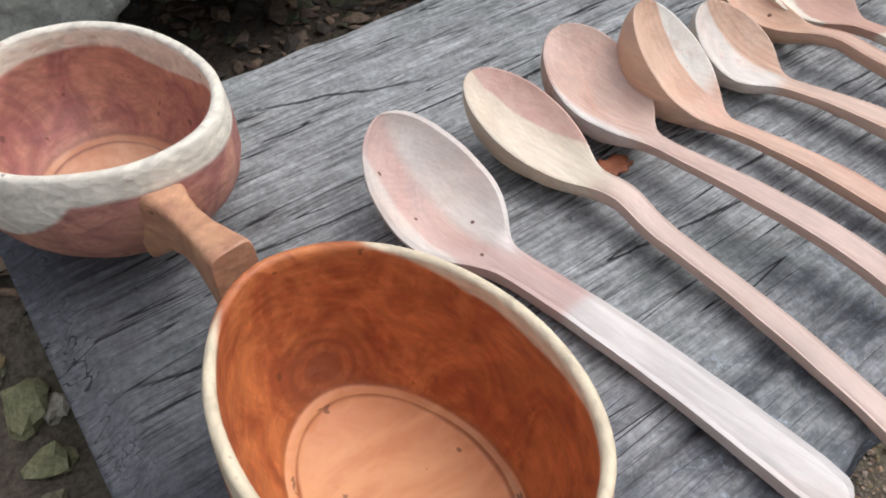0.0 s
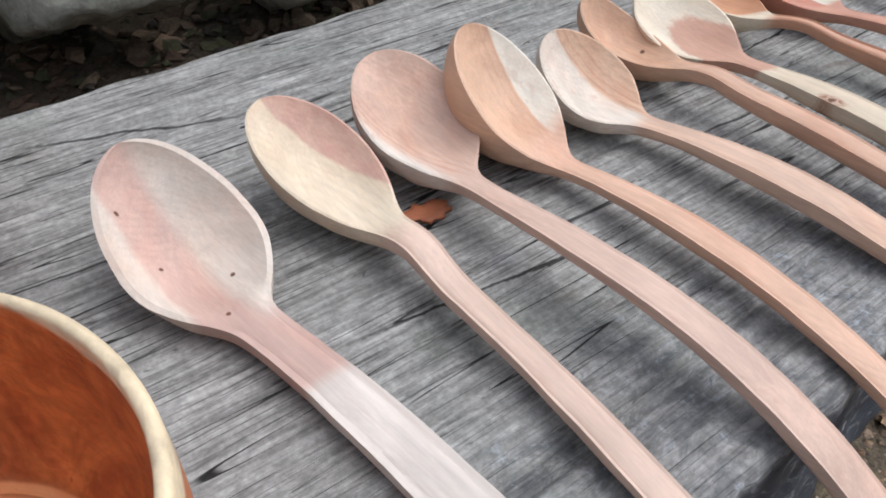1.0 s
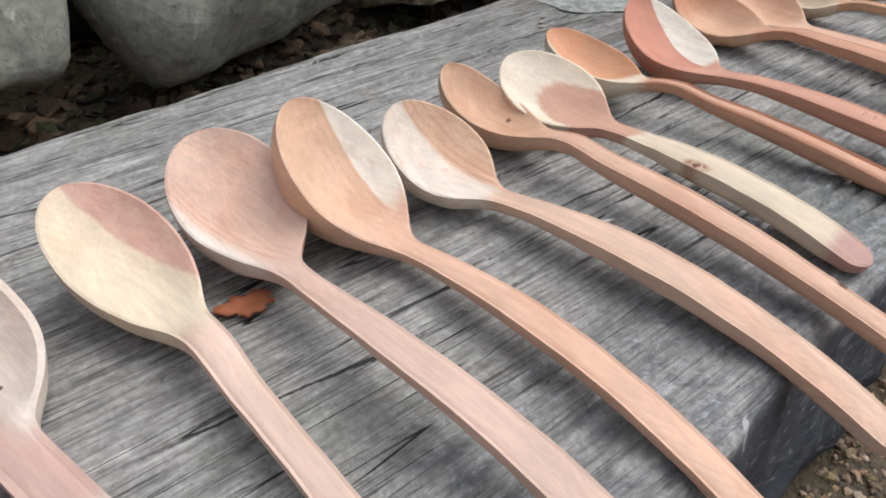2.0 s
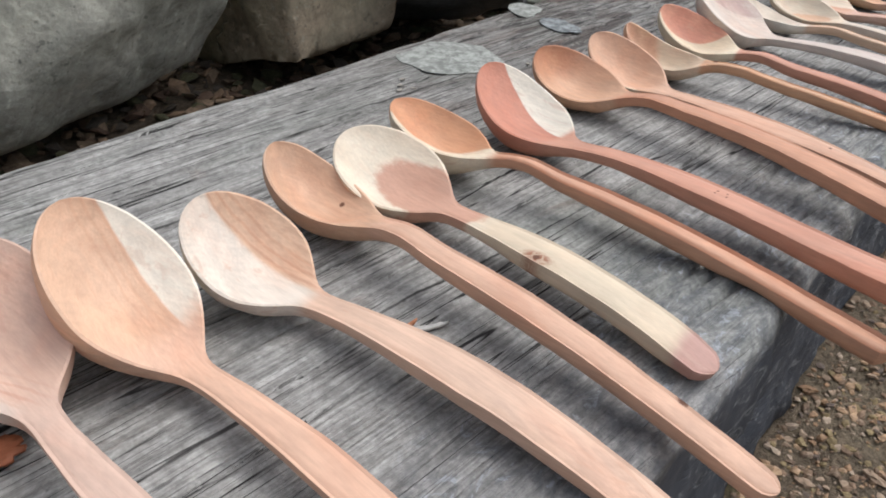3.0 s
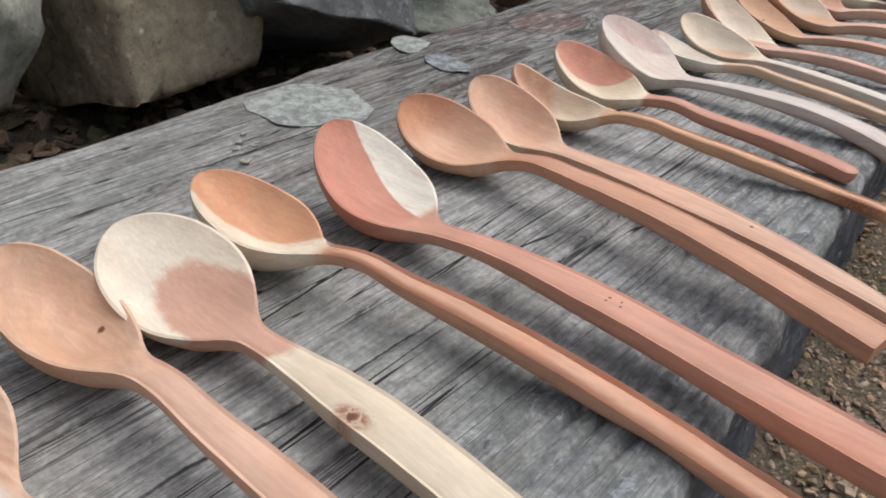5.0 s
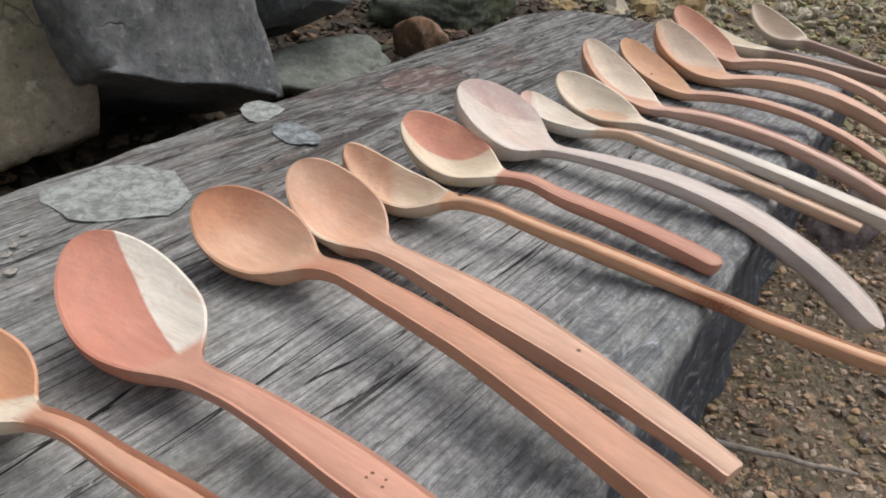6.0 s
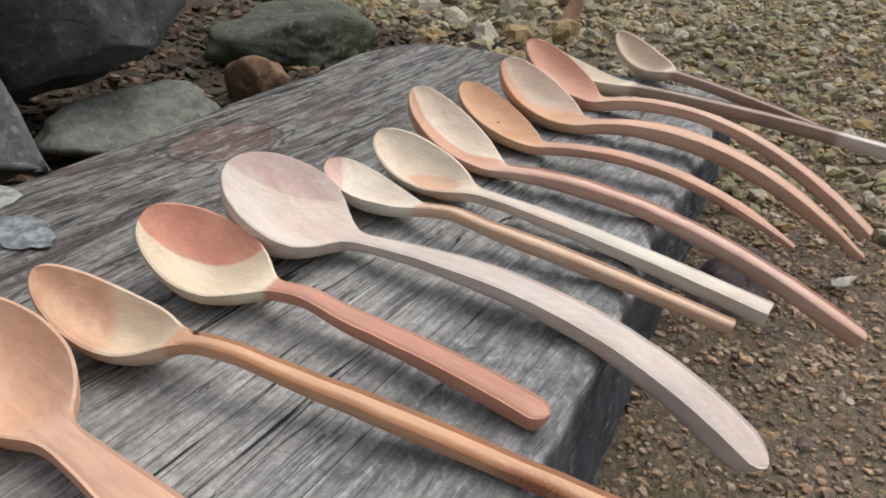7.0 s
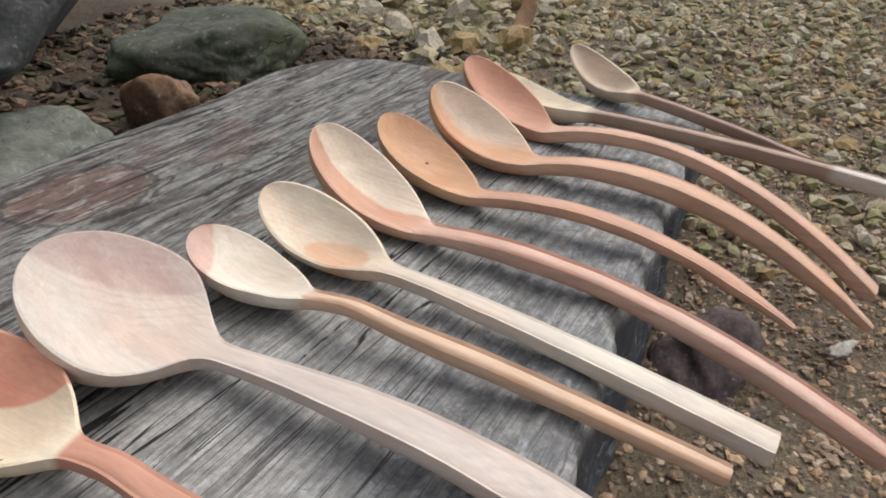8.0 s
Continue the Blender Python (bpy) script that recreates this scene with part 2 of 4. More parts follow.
    col = n.mix(n.math("MULTIPLY", n.step(line, 0.016, 0.004), where), col, (0.022, 0.02, 0.018))
    col = n.shade(col, n.math("MULTIPLY", n.step(n.noise(n.co, 140, 5.0, 0.7), 0.28, 0.72, 0.82, 1.16), n.step(n.noise(n.co, 420, 4.0, 0.7), 0.3, 0.7, 0.80, 1.18)))
    # finer broken cracks and bright raised fibres
    hair = n.noise(n.scaled(7, 330, 330), 1.0, 1.5, 0.5, 0.15)
    thin = n.math("ABSOLUTE", n.math("SUBTRACT", hair, 0.5))
    some = n.step(n.noise(n.scaled(24, 60, 60), 1.0, 3.0), 0.45, 0.58)
    col = n.mix(n.math("MULTIPLY", n.math("MULTIPLY", n.step(thin, 0.024, 0.006, 0.0, 0.68), some), inner), col, (0.035, 0.032, 0.03))
    for crack in ((0.780, 0.231, 0.925, 0.222, 0.0013, 0.003), (0.800, 0.317, 0.945, 0.303, 0.0022, 0.006), (0.150, 0.268, 0.262, 0.228, 0.0016, 0.005), (0.090, 0.182, 0.230, 0.172, 0.0011, 0.004), (0.05, 0.152, 0.150, 0.128, 0.0012, 0.004),
                  (0.235, 0.205, 0.40, 0.212, 0.0010, 0.004), (0.30, 0.165, 0.44, 0.158, 0.0009, 0.003), (0.205, 0.098, 0.330, 0.080, 0.0010, 0.003), (0.36, 0.108, 0.52, 0.100, 0.0009, 0.003), (0.46, 0.245, 0.63, 0.238, 0.0011, 0.004), (0.60, 0.215, 0.76, 0.210, 0.0010, 0.003)):
        col = long_crack(n, col, x, y, *crack)
    # the front face is mixed towards blue-black and mottled
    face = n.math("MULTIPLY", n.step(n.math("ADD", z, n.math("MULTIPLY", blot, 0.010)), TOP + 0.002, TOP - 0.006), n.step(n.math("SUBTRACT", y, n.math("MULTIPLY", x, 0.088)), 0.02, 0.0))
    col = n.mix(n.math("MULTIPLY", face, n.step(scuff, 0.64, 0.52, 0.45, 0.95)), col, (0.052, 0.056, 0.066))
    nick = n.t.nodes.new("ShaderNodeVectorMath")      # a pale scrape on the front edge
    nick.operation = "DISTANCE"
    turn = n.t.nodes.new("ShaderNodeVectorRotate")
    turn.rotation_type = "Z_AXIS"
    n.put(turn.inputs["Vector"], n.co)
    turn.inputs["Center"].default_value = (0.3565, 0.001, 0)
    turn.inputs["Angle"].default_value = radians(-38)
    n.put(nick.inputs[0], n.scaled(1, 4.0, 0, turn.outputs[0]))
    nick.inputs[1].default_value = (0.3565, 0.001 * 4.0, 0)
    scrape = n.math("ADD", nick.outputs["Value"], n.math("MULTIPLY", n.noise(n.co, 420, 3.0), 0.005))
    col = n.mix(n.step(scrape, 0.0068, 0.0050, 0.0, 0.8), col, (0.44, 0.44, 0.43))
    pale = n.noise(n.scaled(120, 190, 190), 1.0, 4.0, 0.7, 0.4)
    patch = n.step(n.noise(n.scaled(11, 14, 14), 1.0, 2.0), 0.54, 0.66)
    col = n.mix(n.math("MULTIPLY", n.step(pale, 0.62, 0.74, 0.0, 0.55), patch), col, (0.42, 0.43, 0.41))
    height = n.math("ADD", n.math("MULTIPLY", fibre, 0.8), n.math("MULTIPLY", n.step(line, 0.0, 0.012), 0.7))
    return n.finish(col, n.step(stain, 0.3, 0.7, 0.66, 0.88), n.math("SUBTRACT", n.math("ADD", height, n.math("MULTIPLY", n.step(thin, 0.0, 0.02), 0.5)), n.math("MULTIPLY", n.step(pit, 0.62, 0.73), 0.5)), 0.65, 0.0011, 0.25)


def stone_mat(name, base, second, moss=0.3, scale=1.0):
    n = Nodes(name)
    big = n.noise(n.co, 9 * scale, 5.0, 0.6, 0.6)
    grain = n.noise(n.co, 130 * scale, 5.0, 0.7)
    col = n.mix(n.step(big, 0.36, 0.64), base, second)
    col = n.mix(n.step(n.noise(n.co, 5 * scale, 4.0, 0.7), 0.52, 0.72, 0.0, moss), col, (0.115, 0.125, 0.055))
    col = n.mix(n.step(n.noise(n.co, 60 * scale, 3.0, 0.7), 0.60, 0.70, 0.0, 0.6), col, tuple(min(1.0, c * 2.0 + 0.03) for c in base))
    speck = n.noise(n.co, 210 * scale, 2.0, 0.6)
    col = n.mix(n.step(speck, 0.62, 0.70, 0.0, 0.35), col, (0.36, 0.37, 0.30))
    col = n.mix(n.step(speck, 0.37, 0.30, 0.0, 0.45), col, (0.045, 0.046, 0.04))
    col = n.mix(n.step(n.noise(n.co, 19 * scale, 5.0, 0.7, 0.3), 0.47, 0.68, 0.0, 0.55), col, tuple(c * 1.42 for c in second))
    col = n.mix(n.step(n.noise(n.co, 27 * scale, 5.0, 0.7, 0.4), 0.46, 0.32, 0.0, 0.5), col, tuple(c * 0.55 for c in base))
    col = n.shade(col, n.step(grain, 0.28, 0.72, 0.74, 1.2))
    height = n.math("ADD", n.math("ADD", big, n.math("MULTIPLY", grain, 0.22)), n.math("MULTIPLY", n.noise(n.co, 36 * scale, 4.0, 0.6), 0.35))
    crack = n.math("ABSOLUTE", n.math("SUBTRACT", n.noise(n.co, 13 * scale, 3.0, 0.55, 0.8), 0.5))
    rare = n.step(n.noise(n.co, 7, 2.0), 0.56, 0.66)
    col = n.mix(n.math("MULTIPLY", n.step(crack, 0.007, 0.001, 0.0, 0.55), rare), col, (0.03, 0.028, 0.024))
    height = n.math("SUBTRACT", height, n.math("MULTIPLY", n.step(crack, 0.02, 0.0, 0.0, 0.12), rare))
    return n.finish(col, 0.86, height, 0.85, 0.006 / scale, 0.25)


def soil_mat():
    n = Nodes("gritty_soil")
    big, fine = n.noise(n.co, 4.5, 5.0, 0.6, 0.4), n.noise(n.co, 260, 5.0, 0.75)
    col = n.mix(n.step(big, 0.38, 0.62), (0.155, 0.119, 0.082), (0.210, 0.168, 0.115))
    col = n.mix(n.step(n.noise(n.co, 11, 4.0, 0.65), 0.56, 0.70, 0.0, 0.55), col, (0.15, 0.135, 0.055))
    x, y, z = n.axes()
    edge = n.math("SUBTRACT", x, n.math("MULTIPLY", n.math("SUBTRACT", y, 0.35), 0.35))
    humus = n.math("MULTIPLY", n.step(n.math("ADD", y, n.math("MULTIPLY", big, 0.06)), 0.30, 0.35), n.step(n.math("ADD", edge, n.math("MULTIPLY", big, 0.16)), 1.34, 1.22))
    near = n.math("MULTIPLY", n.step(n.math("ADD", y, n.math("MULTIPLY", big, 0.5)), 1.25, 0.85), n.step(n.math("ADD", x, n.math("MULTIPLY", big, 0.5)), -0.35, 0.0))
    col = n.mix(n.math("MULTIPLY", n.math("MULTIPLY", humus, near), 0.8), col, (0.062, 0.045, 0.030))
    col = n.shade(col, n.step(fine, 0.25, 0.75, 0.5, 1.35))
    return n.finish(col, 0.92, n.math("ADD", fine, n.noise(n.co, 70, 4.0, 0.7)), 1.0, 0.004, 0.2)


def gravel_mat(name, tones):
    """Every little stone takes its own tone."""
    n = Nodes(name)
    geo = n.t.nodes.new("ShaderNodeNewGeometry")
    ramp = n.t.nodes.new("ShaderNodeValToRGB")
    ramp.color_ramp.interpolation = "CONSTANT"
    while len(ramp.color_ramp.elements) < len(tones):
        ramp.color_ramp.elements.new(0.5)
    for k, tone in enumerate(tones):
        ramp.color_ramp.elements[k].position, ramp.color_ramp.elements[k].color = k / len(tones), (*tone, 1)
    n.put(ramp.inputs[0], geo.outputs["Random Per Island"])
    grain = n.noise(n.co, 330, 4.0, 0.7)
    col = n.shade(ramp.outputs[0], n.step(grain, 0.25, 0.75, 0.62, 1.25))
    return n.finish(col, 0.82, grain, 0.6, 0.0012, 0.25)


def plain_mat(name, tone, vary=0.25, scale=160, rough=0.75, stretch=(1, 1, 1)):
    n = Nodes(name)
    a = n.noise(n.scaled(*stretch), scale, 4.0, 0.65)
    col = n.shade(n.mix(n.step(n.noise(n.scaled(*stretch), scale / 6, 3.0), 0.35, 0.65), tone, tuple(c * 0.7 for c in tone)), n.step(a, 0.25, 0.75, 1 - vary, 1 + vary))
    return n.finish(col, rough, a, 0.4, 0.0008, 0.3)


# ---- mesh helpers ----
def mesh_from(name, verts, faces, mat, smooth=True):
    me = bpy.data.meshes.new(name)
    me.from_pydata([tuple(v) for v in verts], [], [tuple(f) for f in faces])
    me.materials.append(mat)
    if smooth:
        me.polygons.foreach_set("use_smooth", [True] * len(me.polygons))
    me.update()
    return me


def part(name, me, parent, label=""):
    ob = new(name, me)
    ob.parent = parent
    return tagged(ob, label)


def lattice(seed, nx, ny):
    return np.random.default_rng(seed).random((nx, ny))


def value_noise(x, y, fx, fy, seed):
    """Smooth random relief, 0 to 1, with fx and fy cells a metre."""
    lat = lattice(seed, 256, 256)
    u, v = x * fx + 1000.0, y * fy + 1000.0
    i, j = np.floor(u).astype(int), np.floor(v).astype(int)
    a, b = u - i, v - j
    a, b = a * a * (3 - 2 * a), b * b * (3 - 2 * b)
    at = lambda p, q: lat[p % 256, q % 256]
    return (at(i, j) * (1 - a) + at(i + 1, j) * a) * (1 - b) + (at(i, j + 1) * (1 - a) + at(i + 1, j + 1) * a) * b


def smoothstep(lo, hi, v):
    t = np.clip((v - lo) / (hi - lo), 0.0, 1.0)
    return t * t * (3 - 2 * t)


def grid_faces(rows, cols, wrap=False):
    out = []
    for i in range(rows - 1):
        for j in range(cols if wrap else cols - 1):
            k = (j + 1) % cols
            out.append((i * cols + j, i * cols + k, (i + 1) * cols + k, (i + 1) * cols + j))
    return out


# ---- ground ----
def ground_z(x, y):
    front = np.clip(-0.005 + 0.085 * (x - 0.57), -0.015, 0.060)
    s = smoothstep(0.22, 0.36, y)
    return front * (1 - s) + 0.050 * s


def ground_full(X, Y):
    return ground_z(X, Y) + 0.010 * (value_noise(X, Y, 9, 9, 3) - 0.5) + 0.006 * (value_noise(X, Y, 31, 31, 4) - 0.5) + 0.004 * (value_noise(X, Y, 77, 77, 5) - 0.5)


def build_ground():
    side = [0.12 * 1.55 ** k for k in range(1, 14)]
    xs = np.array([-0.5 - d for d in reversed(side)] + list(np.linspace(-0.5, 2.6, 250)) + [2.6 + d for d in side])
    ys = np.array([-0.7 - d for d in reversed(side)] + list(np.linspace(-0.7, 1.3, 170)) + [1.3 + d for d in side])
    X, Y = np.meshgrid(xs, ys, indexing="ij")
    Z = ground_full(X, Y)
    me = mesh_from("ground", np.stack([X.ravel(), Y.ravel(), Z.ravel()], 1), grid_faces(len(xs), len(ys)), soil_mat())
    tagged(new("ground", me), "brown gritty soil strewn with fine gravel", "ground", kind="structure")


build_ground()


# ---- the weathered plank ----
def plank_front(x):
    return 0.0045 + 0.088 * (x - 0.41)


def plank_back(x):
    return 0.300 + 0.036 * (x - 0.35) + 0.002 * np.sin(7.0 * x + 0.5) - 0.062 * smoothstep(1.0, 1.10, x) ** 1.5


def plank_relief(X, Y):
    h = 0.0016 * (value_noise(X, Y, 6, 95, 11) - 0.5) + 0.0011 * (value_noise(X, Y, 14, 330, 12) - 0.5) + 0.004 * (value_noise(X, Y, 5, 11, 13) - 0.5)
    rng = np.random.default_rng(21)
    for k in range(64):
        y0, x0, long = rng.uniform(0.02, 0.31), rng.uniform(0.03, 1.0), rng.uniform(0.05, 0.30)
        line = y0 + 0.006 * np.sin(5 * X + 9 * y0) + 0.003 * np.sin(17 * X + 30 * y0) + 0.03 * (X - x0) * rng.uniform(-1, 1)
        deep = rng.uniform(0.0010, 0.0035)
        along = smoothstep(x0, x0 + 0.03, X) * smoothstep(x0 + long, x0 + long - 0.04, X)
        h -= deep * along * np.exp(-((Y - line) / rng.uniform(0.0006, 0.0013)) ** 2)
    return h


def build_plank():
    nx, nt = 470, 280
    xs = np.linspace(0.046, 1.094, nx)
    r = 0.0075
    verts = []
    low = -0.004 - TOP
    for x in xs:
        f, b = float(plank_front(x)), float(plank_back(x))
        f += 0.004 * (noise.noise((x * 14, 0, 0))) + 0.0028 * noise.noise((x * 45, 3, 0)) + 0.0012 * noise.noise((x * 130, 6, 0))
        b += 0.004 * (noise.noise((x * 11, 5, 0))) + 0.002 * noise.noise((x * 40, 7, 0))
        arc = np.linspace(0, math.pi / 2, 8)
        top_y = np.linspace(b - r * 0.8, f + r, nt)
        back = [(b - 0.8 * r + 0.8 * r * math.sin(a), -r * (1 - math.cos(a))) for a in reversed(arc[1:])]
        front = [(f + r - r * math.sin(a), -r * (1 - math.cos(a))) for a in arc[1:]]
        side_f = [(f + 0.004 * noise.noise((x * 20, z * 60, 9)) + 0.003 * noise.noise((x * 60, z * 140, 2)), z) for z in np.linspace(-0.022, low, 12)]
        side_b = [(b + 0.002 * noise.noise((x * 20, z * 60, 4)), z) for z in np.linspace(low, -0.022, 8)]
        ring = side_b + back + [(y, 0.0) for y in top_y] + front + side_f
        verts.append([(x, y, z) for y, z in ring])
    V = np.array(verts)
    n0 = 8 + 7
    V[:, n0 - 4:n0 + nt + 4, 2] += plank_relief(V[:, n0 - 4:n0 + nt + 4, 0], V[:, n0 - 4:n0 + nt + 4, 1])
    # worn ends dip a little
    V[:, n0 - 4:n0 + nt + 4, 2] -= (0.006 * smoothstep(0.064, 0.046, V[:, :, 0]) + 0.012 * smoothstep(1.055, 1.094, V[:, :, 0]))[:, n0 - 4:n0 + nt + 4]
    V[:, :, 2] += TOP
    cols = V.shape[1]
    faces = grid_faces(nx, cols, wrap=True)
    faces = [f[::-1] for f in faces]
    flat = V.reshape(-1, 3)
    faces += [tuple(range(cols)), tuple((nx - 1) * cols + j for j in reversed(range(cols)))]
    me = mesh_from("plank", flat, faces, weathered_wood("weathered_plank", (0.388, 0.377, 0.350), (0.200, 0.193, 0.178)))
    me.polygons[len(me.polygons) - 1].use_smooth = False
    me.polygons[len(me.polygons) - 2].use_smooth = False
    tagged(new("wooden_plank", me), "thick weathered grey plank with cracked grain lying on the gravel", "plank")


build_plank()


# ---- boulders behind the plank ----
def boulder_mesh(box, turn, mat, seed, cuts=12, rough=0.045, level=5, own=(), under=None):
    """A stone that fills the box (x from, to, y from, to, z from, to), its faces cut by random planes and its own ones."""
    rng = np.random.default_rng(seed)
    bm = bmesh.new()
    bmesh.ops.create_icosphere(bm, subdivisions=level, radius=1.0)
    planes = [(Vector(rng.normal(size=3)).normalized(), rng.uniform(0.70, 0.98)) for _ in range(cuts)]
    planes = [(Vector(nrm).normalized(), dist) for nrm, dist in own] + planes
    shift = Vector(rng.uniform(-50, 50, 3))
    spin = Euler([radians(a) for a in turn]).to_matrix()
    pts = []
    for v in bm.verts:
        d = v.co.normalized()
        inv = sum((max(0.0, d.dot(nrm)) / dist) ** 34 for nrm, dist in planes) + 0.74 ** 34
        rad = inv ** (-1 / 34)
        rad += rough * noise.fractal(d * 2.2 + shift, 0.8, 2.0, 5) + rough * 0.4 * abs(noise.noise(d * 5 + shift)) - rough * 0.5 * max(0.0, 0.12 - abs(noise.noise(d * 1.7 - shift))) / 0.12
        pts.append(spin @ (d * rad))
    P = np.array([p[:] for p in pts])
    lo, hi = P.min(0), P.max(0)
    half = np.array([box[1] - box[0], box[3] - box[2], box[5] - box[4]]) / 2
    P = ((P - lo) / (hi - lo) * 2 - 1) * half
    if under:                                     # the hollow underside: heights at both ends of the front, and its fall to the back
        left, right, fall = under
        u = (P[:, 0] + half[0]) / (2 * half[0])
        wob = np.array([0.007 * noise.noise(Vector(p) * 22 + shift) for p in P])
        sole = left + (right - left) * u - fall * (P[:, 1] + half[1]) - (box[4] + box[5]) / 2 + wob
        P[:, 2] = np.maximum(P[:, 2], sole)
    for v, p in zip(bm.verts, P):
        v.co = p
    me = bpy.data.meshes.new("boulder")
    bm.to_mesh(me)
    bm.free()
    me.materials.append(mat)
    me.polygons.foreach_set("use_smooth", [True] * len(me.polygons))
    return me


def boulder(name, label, box, turn, mat, seed, group="stones behind the plank", **kw):
    ob = new(name, boulder_mesh(box, turn, mat, seed, **kw))
    ob.matrix_basis = pose((box[0] + box[1]) / 2, (box[2] + box[3]) / 2, (box[4] + box[5]) / 2)
    return tagged(ob, label, "stone", group)


green_stone = stone_mat("lichen_stone", (0.30, 0.295, 0.245), (0.38, 0.365, 0.305), 0.35)
brown_stone = stone_mat("brown_stone", (0.335, 0.262, 0.180), (0.26, 0.22, 0.15), 0.4)
slate_stone = stone_mat("slate_stone", (0.130, 0.129, 0.124), (0.172, 0.170, 0.162), 0.15)
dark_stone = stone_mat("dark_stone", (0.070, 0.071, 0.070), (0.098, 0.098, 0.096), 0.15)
mossy_stone = stone_mat("mossy_stone", (0.085, 0.086, 0.070), (0.060, 0.068, 0.042), 0.7)
flat_stone = stone_mat("flat_grey_stone", (0.140, 0.148, 0.118), (0.195, 0.203, 0.168), 0.5)
FRONT = ((0, -1, 0.1), 0.74)
SIDES = (((1, -0.1, 0), 0.76), ((-1, -0.1, 0), 0.76))
boulder("boulder", "rounded grey-green boulder with pale lichen", (0.160, 0.306, 0.365, 0.54, 0.040, 0.285), (0, 4, 0), green_stone, 1, own=(FRONT,), under=(0.086, 0.083, 0.32))
boulder("boulder", "large rounded olive-grey boulder with lichen flecks", (0.303, 0.520, 0.352, 0.56, 0.040, 0.31), (0, 3, 0), green_stone, 2, own=(FRONT,), under=(0.073, 0.100, 0.30))
boulder("boulder", "blocky brownish boulder with a cracked face", (0.530, 0.652, 0.378, 0.55, 0.040, 0.285), (0, 0, 0), brown_stone, 6, cuts=5, own=(FRONT, *SIDES, ((0, 0, -1), 0.8)), under=(0.080, 0.076, 0.30))
boulder("boulder", "angular dark slate boulder", (0.612, 0.752, 0.336, 0.52, 0.050, 0.30), (0, 0, 0), slate_stone, 4, cuts=3, own=(FRONT, ((1, 0, 0.40), 0.62), ((-1, 0, 0), 0.8), ((0, 0, -1), 0.8), ((0.3, -1, 0.5), 0.78)), under=(0.138, 0.087, 0.42))
boulder("boulder", "rounded charcoal-grey boulder above the flat stone", (0.750, 0.980, 0.402, 0.58, 0.045, 0.285), (0, 4, 0), dark_stone, 8, own=(FRONT,), under=(0.122, 0.114, 0.45))
boulder("flat_stone", "low flat pale grey stone against the plank", (0.785, 0.945, 0.366, 0.45, 0.030, 0.084), (0, 0, 0), flat_stone, 9, level=5, rough=0.10)
boulder("flat_stone", "low dark mossy stone half sunk in soil", (1.02, 1.20, 0.43, 0.56, 0.015, 0.098), (0, 4, 4), mossy_stone, 10, level=5, rough=0.10)
rust_stone = stone_mat("rust_stone", (0.20, 0.115, 0.066), (0.14, 0.088, 0.055), 0.2, 2.0)
boulder("broken_stone", "rust-brown broken stone wedged between the mossy stones", (0.962, 1.014, 0.400, 0.45, 0.030, 0.088), (0, 10, 20), rust_stone, 29, level=4, cuts=7, rough=0.12)
purple_stone = stone_mat("purple_stone", (0.105, 0.078, 0.074), (0.15, 0.118, 0.112), 0.1, 2.0)
boulder("broken_stone", "dark purplish broken stone against the plank's front", (0.890, 0.962, -0.002, 0.047, 0.0, 0.054), (0, 8, 30), purple_stone, 31, group="", level=4, cuts=7, rough=0.15)
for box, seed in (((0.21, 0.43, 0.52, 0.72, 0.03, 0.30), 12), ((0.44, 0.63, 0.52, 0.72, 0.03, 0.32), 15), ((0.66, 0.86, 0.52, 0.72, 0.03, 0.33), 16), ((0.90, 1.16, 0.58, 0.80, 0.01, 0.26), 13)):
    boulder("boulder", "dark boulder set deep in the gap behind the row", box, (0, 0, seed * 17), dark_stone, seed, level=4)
boulder("boulder", "grey boulder standing behind the two cups", (-0.02, 0.165, 0.375, 0.57, 0.04, 0.27), (0, 0, 0), green_stone, 14, level=5, own=(FRONT,), under=(0.085, 0.085, 0.3))
boulder("boulder", "dark grey boulder past the plank's end", (-0.23, -0.02, 0.34, 0.58, 0.03, 0.26), (0, 0, 0), dark_stone, 17, level=5)


# ---- spoons ----
def shape_width(u, wide, at, neck):
    """Half the bowl's width at the share u from the tip to the neck."""
    if u < at:
        return wide * math.sqrt(max(0.0, 1 - ((at - u) / at) ** 2))
    v = (u - at) / (1 - at)
    return neck + (wide - neck) * (1 - v * v) ** 0.9


def corner_normals(me, crease):
    """The normals of each face's corners, smooth but for edges that turn by more than crease degrees."""
    flat, area = [p.normal.copy() for p in me.polygons], [p.area for p in me.polygons]
    around = [[] for _ in me.vertices]
    for p in me.polygons:
        for v in p.vertices:
            around[v].append(p.index)
    bound, out = math.cos(radians(crease)), []
    for p in me.polygons:
        mine, row = flat[p.index], []
        for v in p.vertices:
            total = Vector((0, 0, 0))
            for g in around[v]:
                if flat[g].dot(mine) > bound:
                    total += flat[g] * area[g]
            row.append(total.normalized() if total.length > 0 else mine)
        out.append(row)
    return out


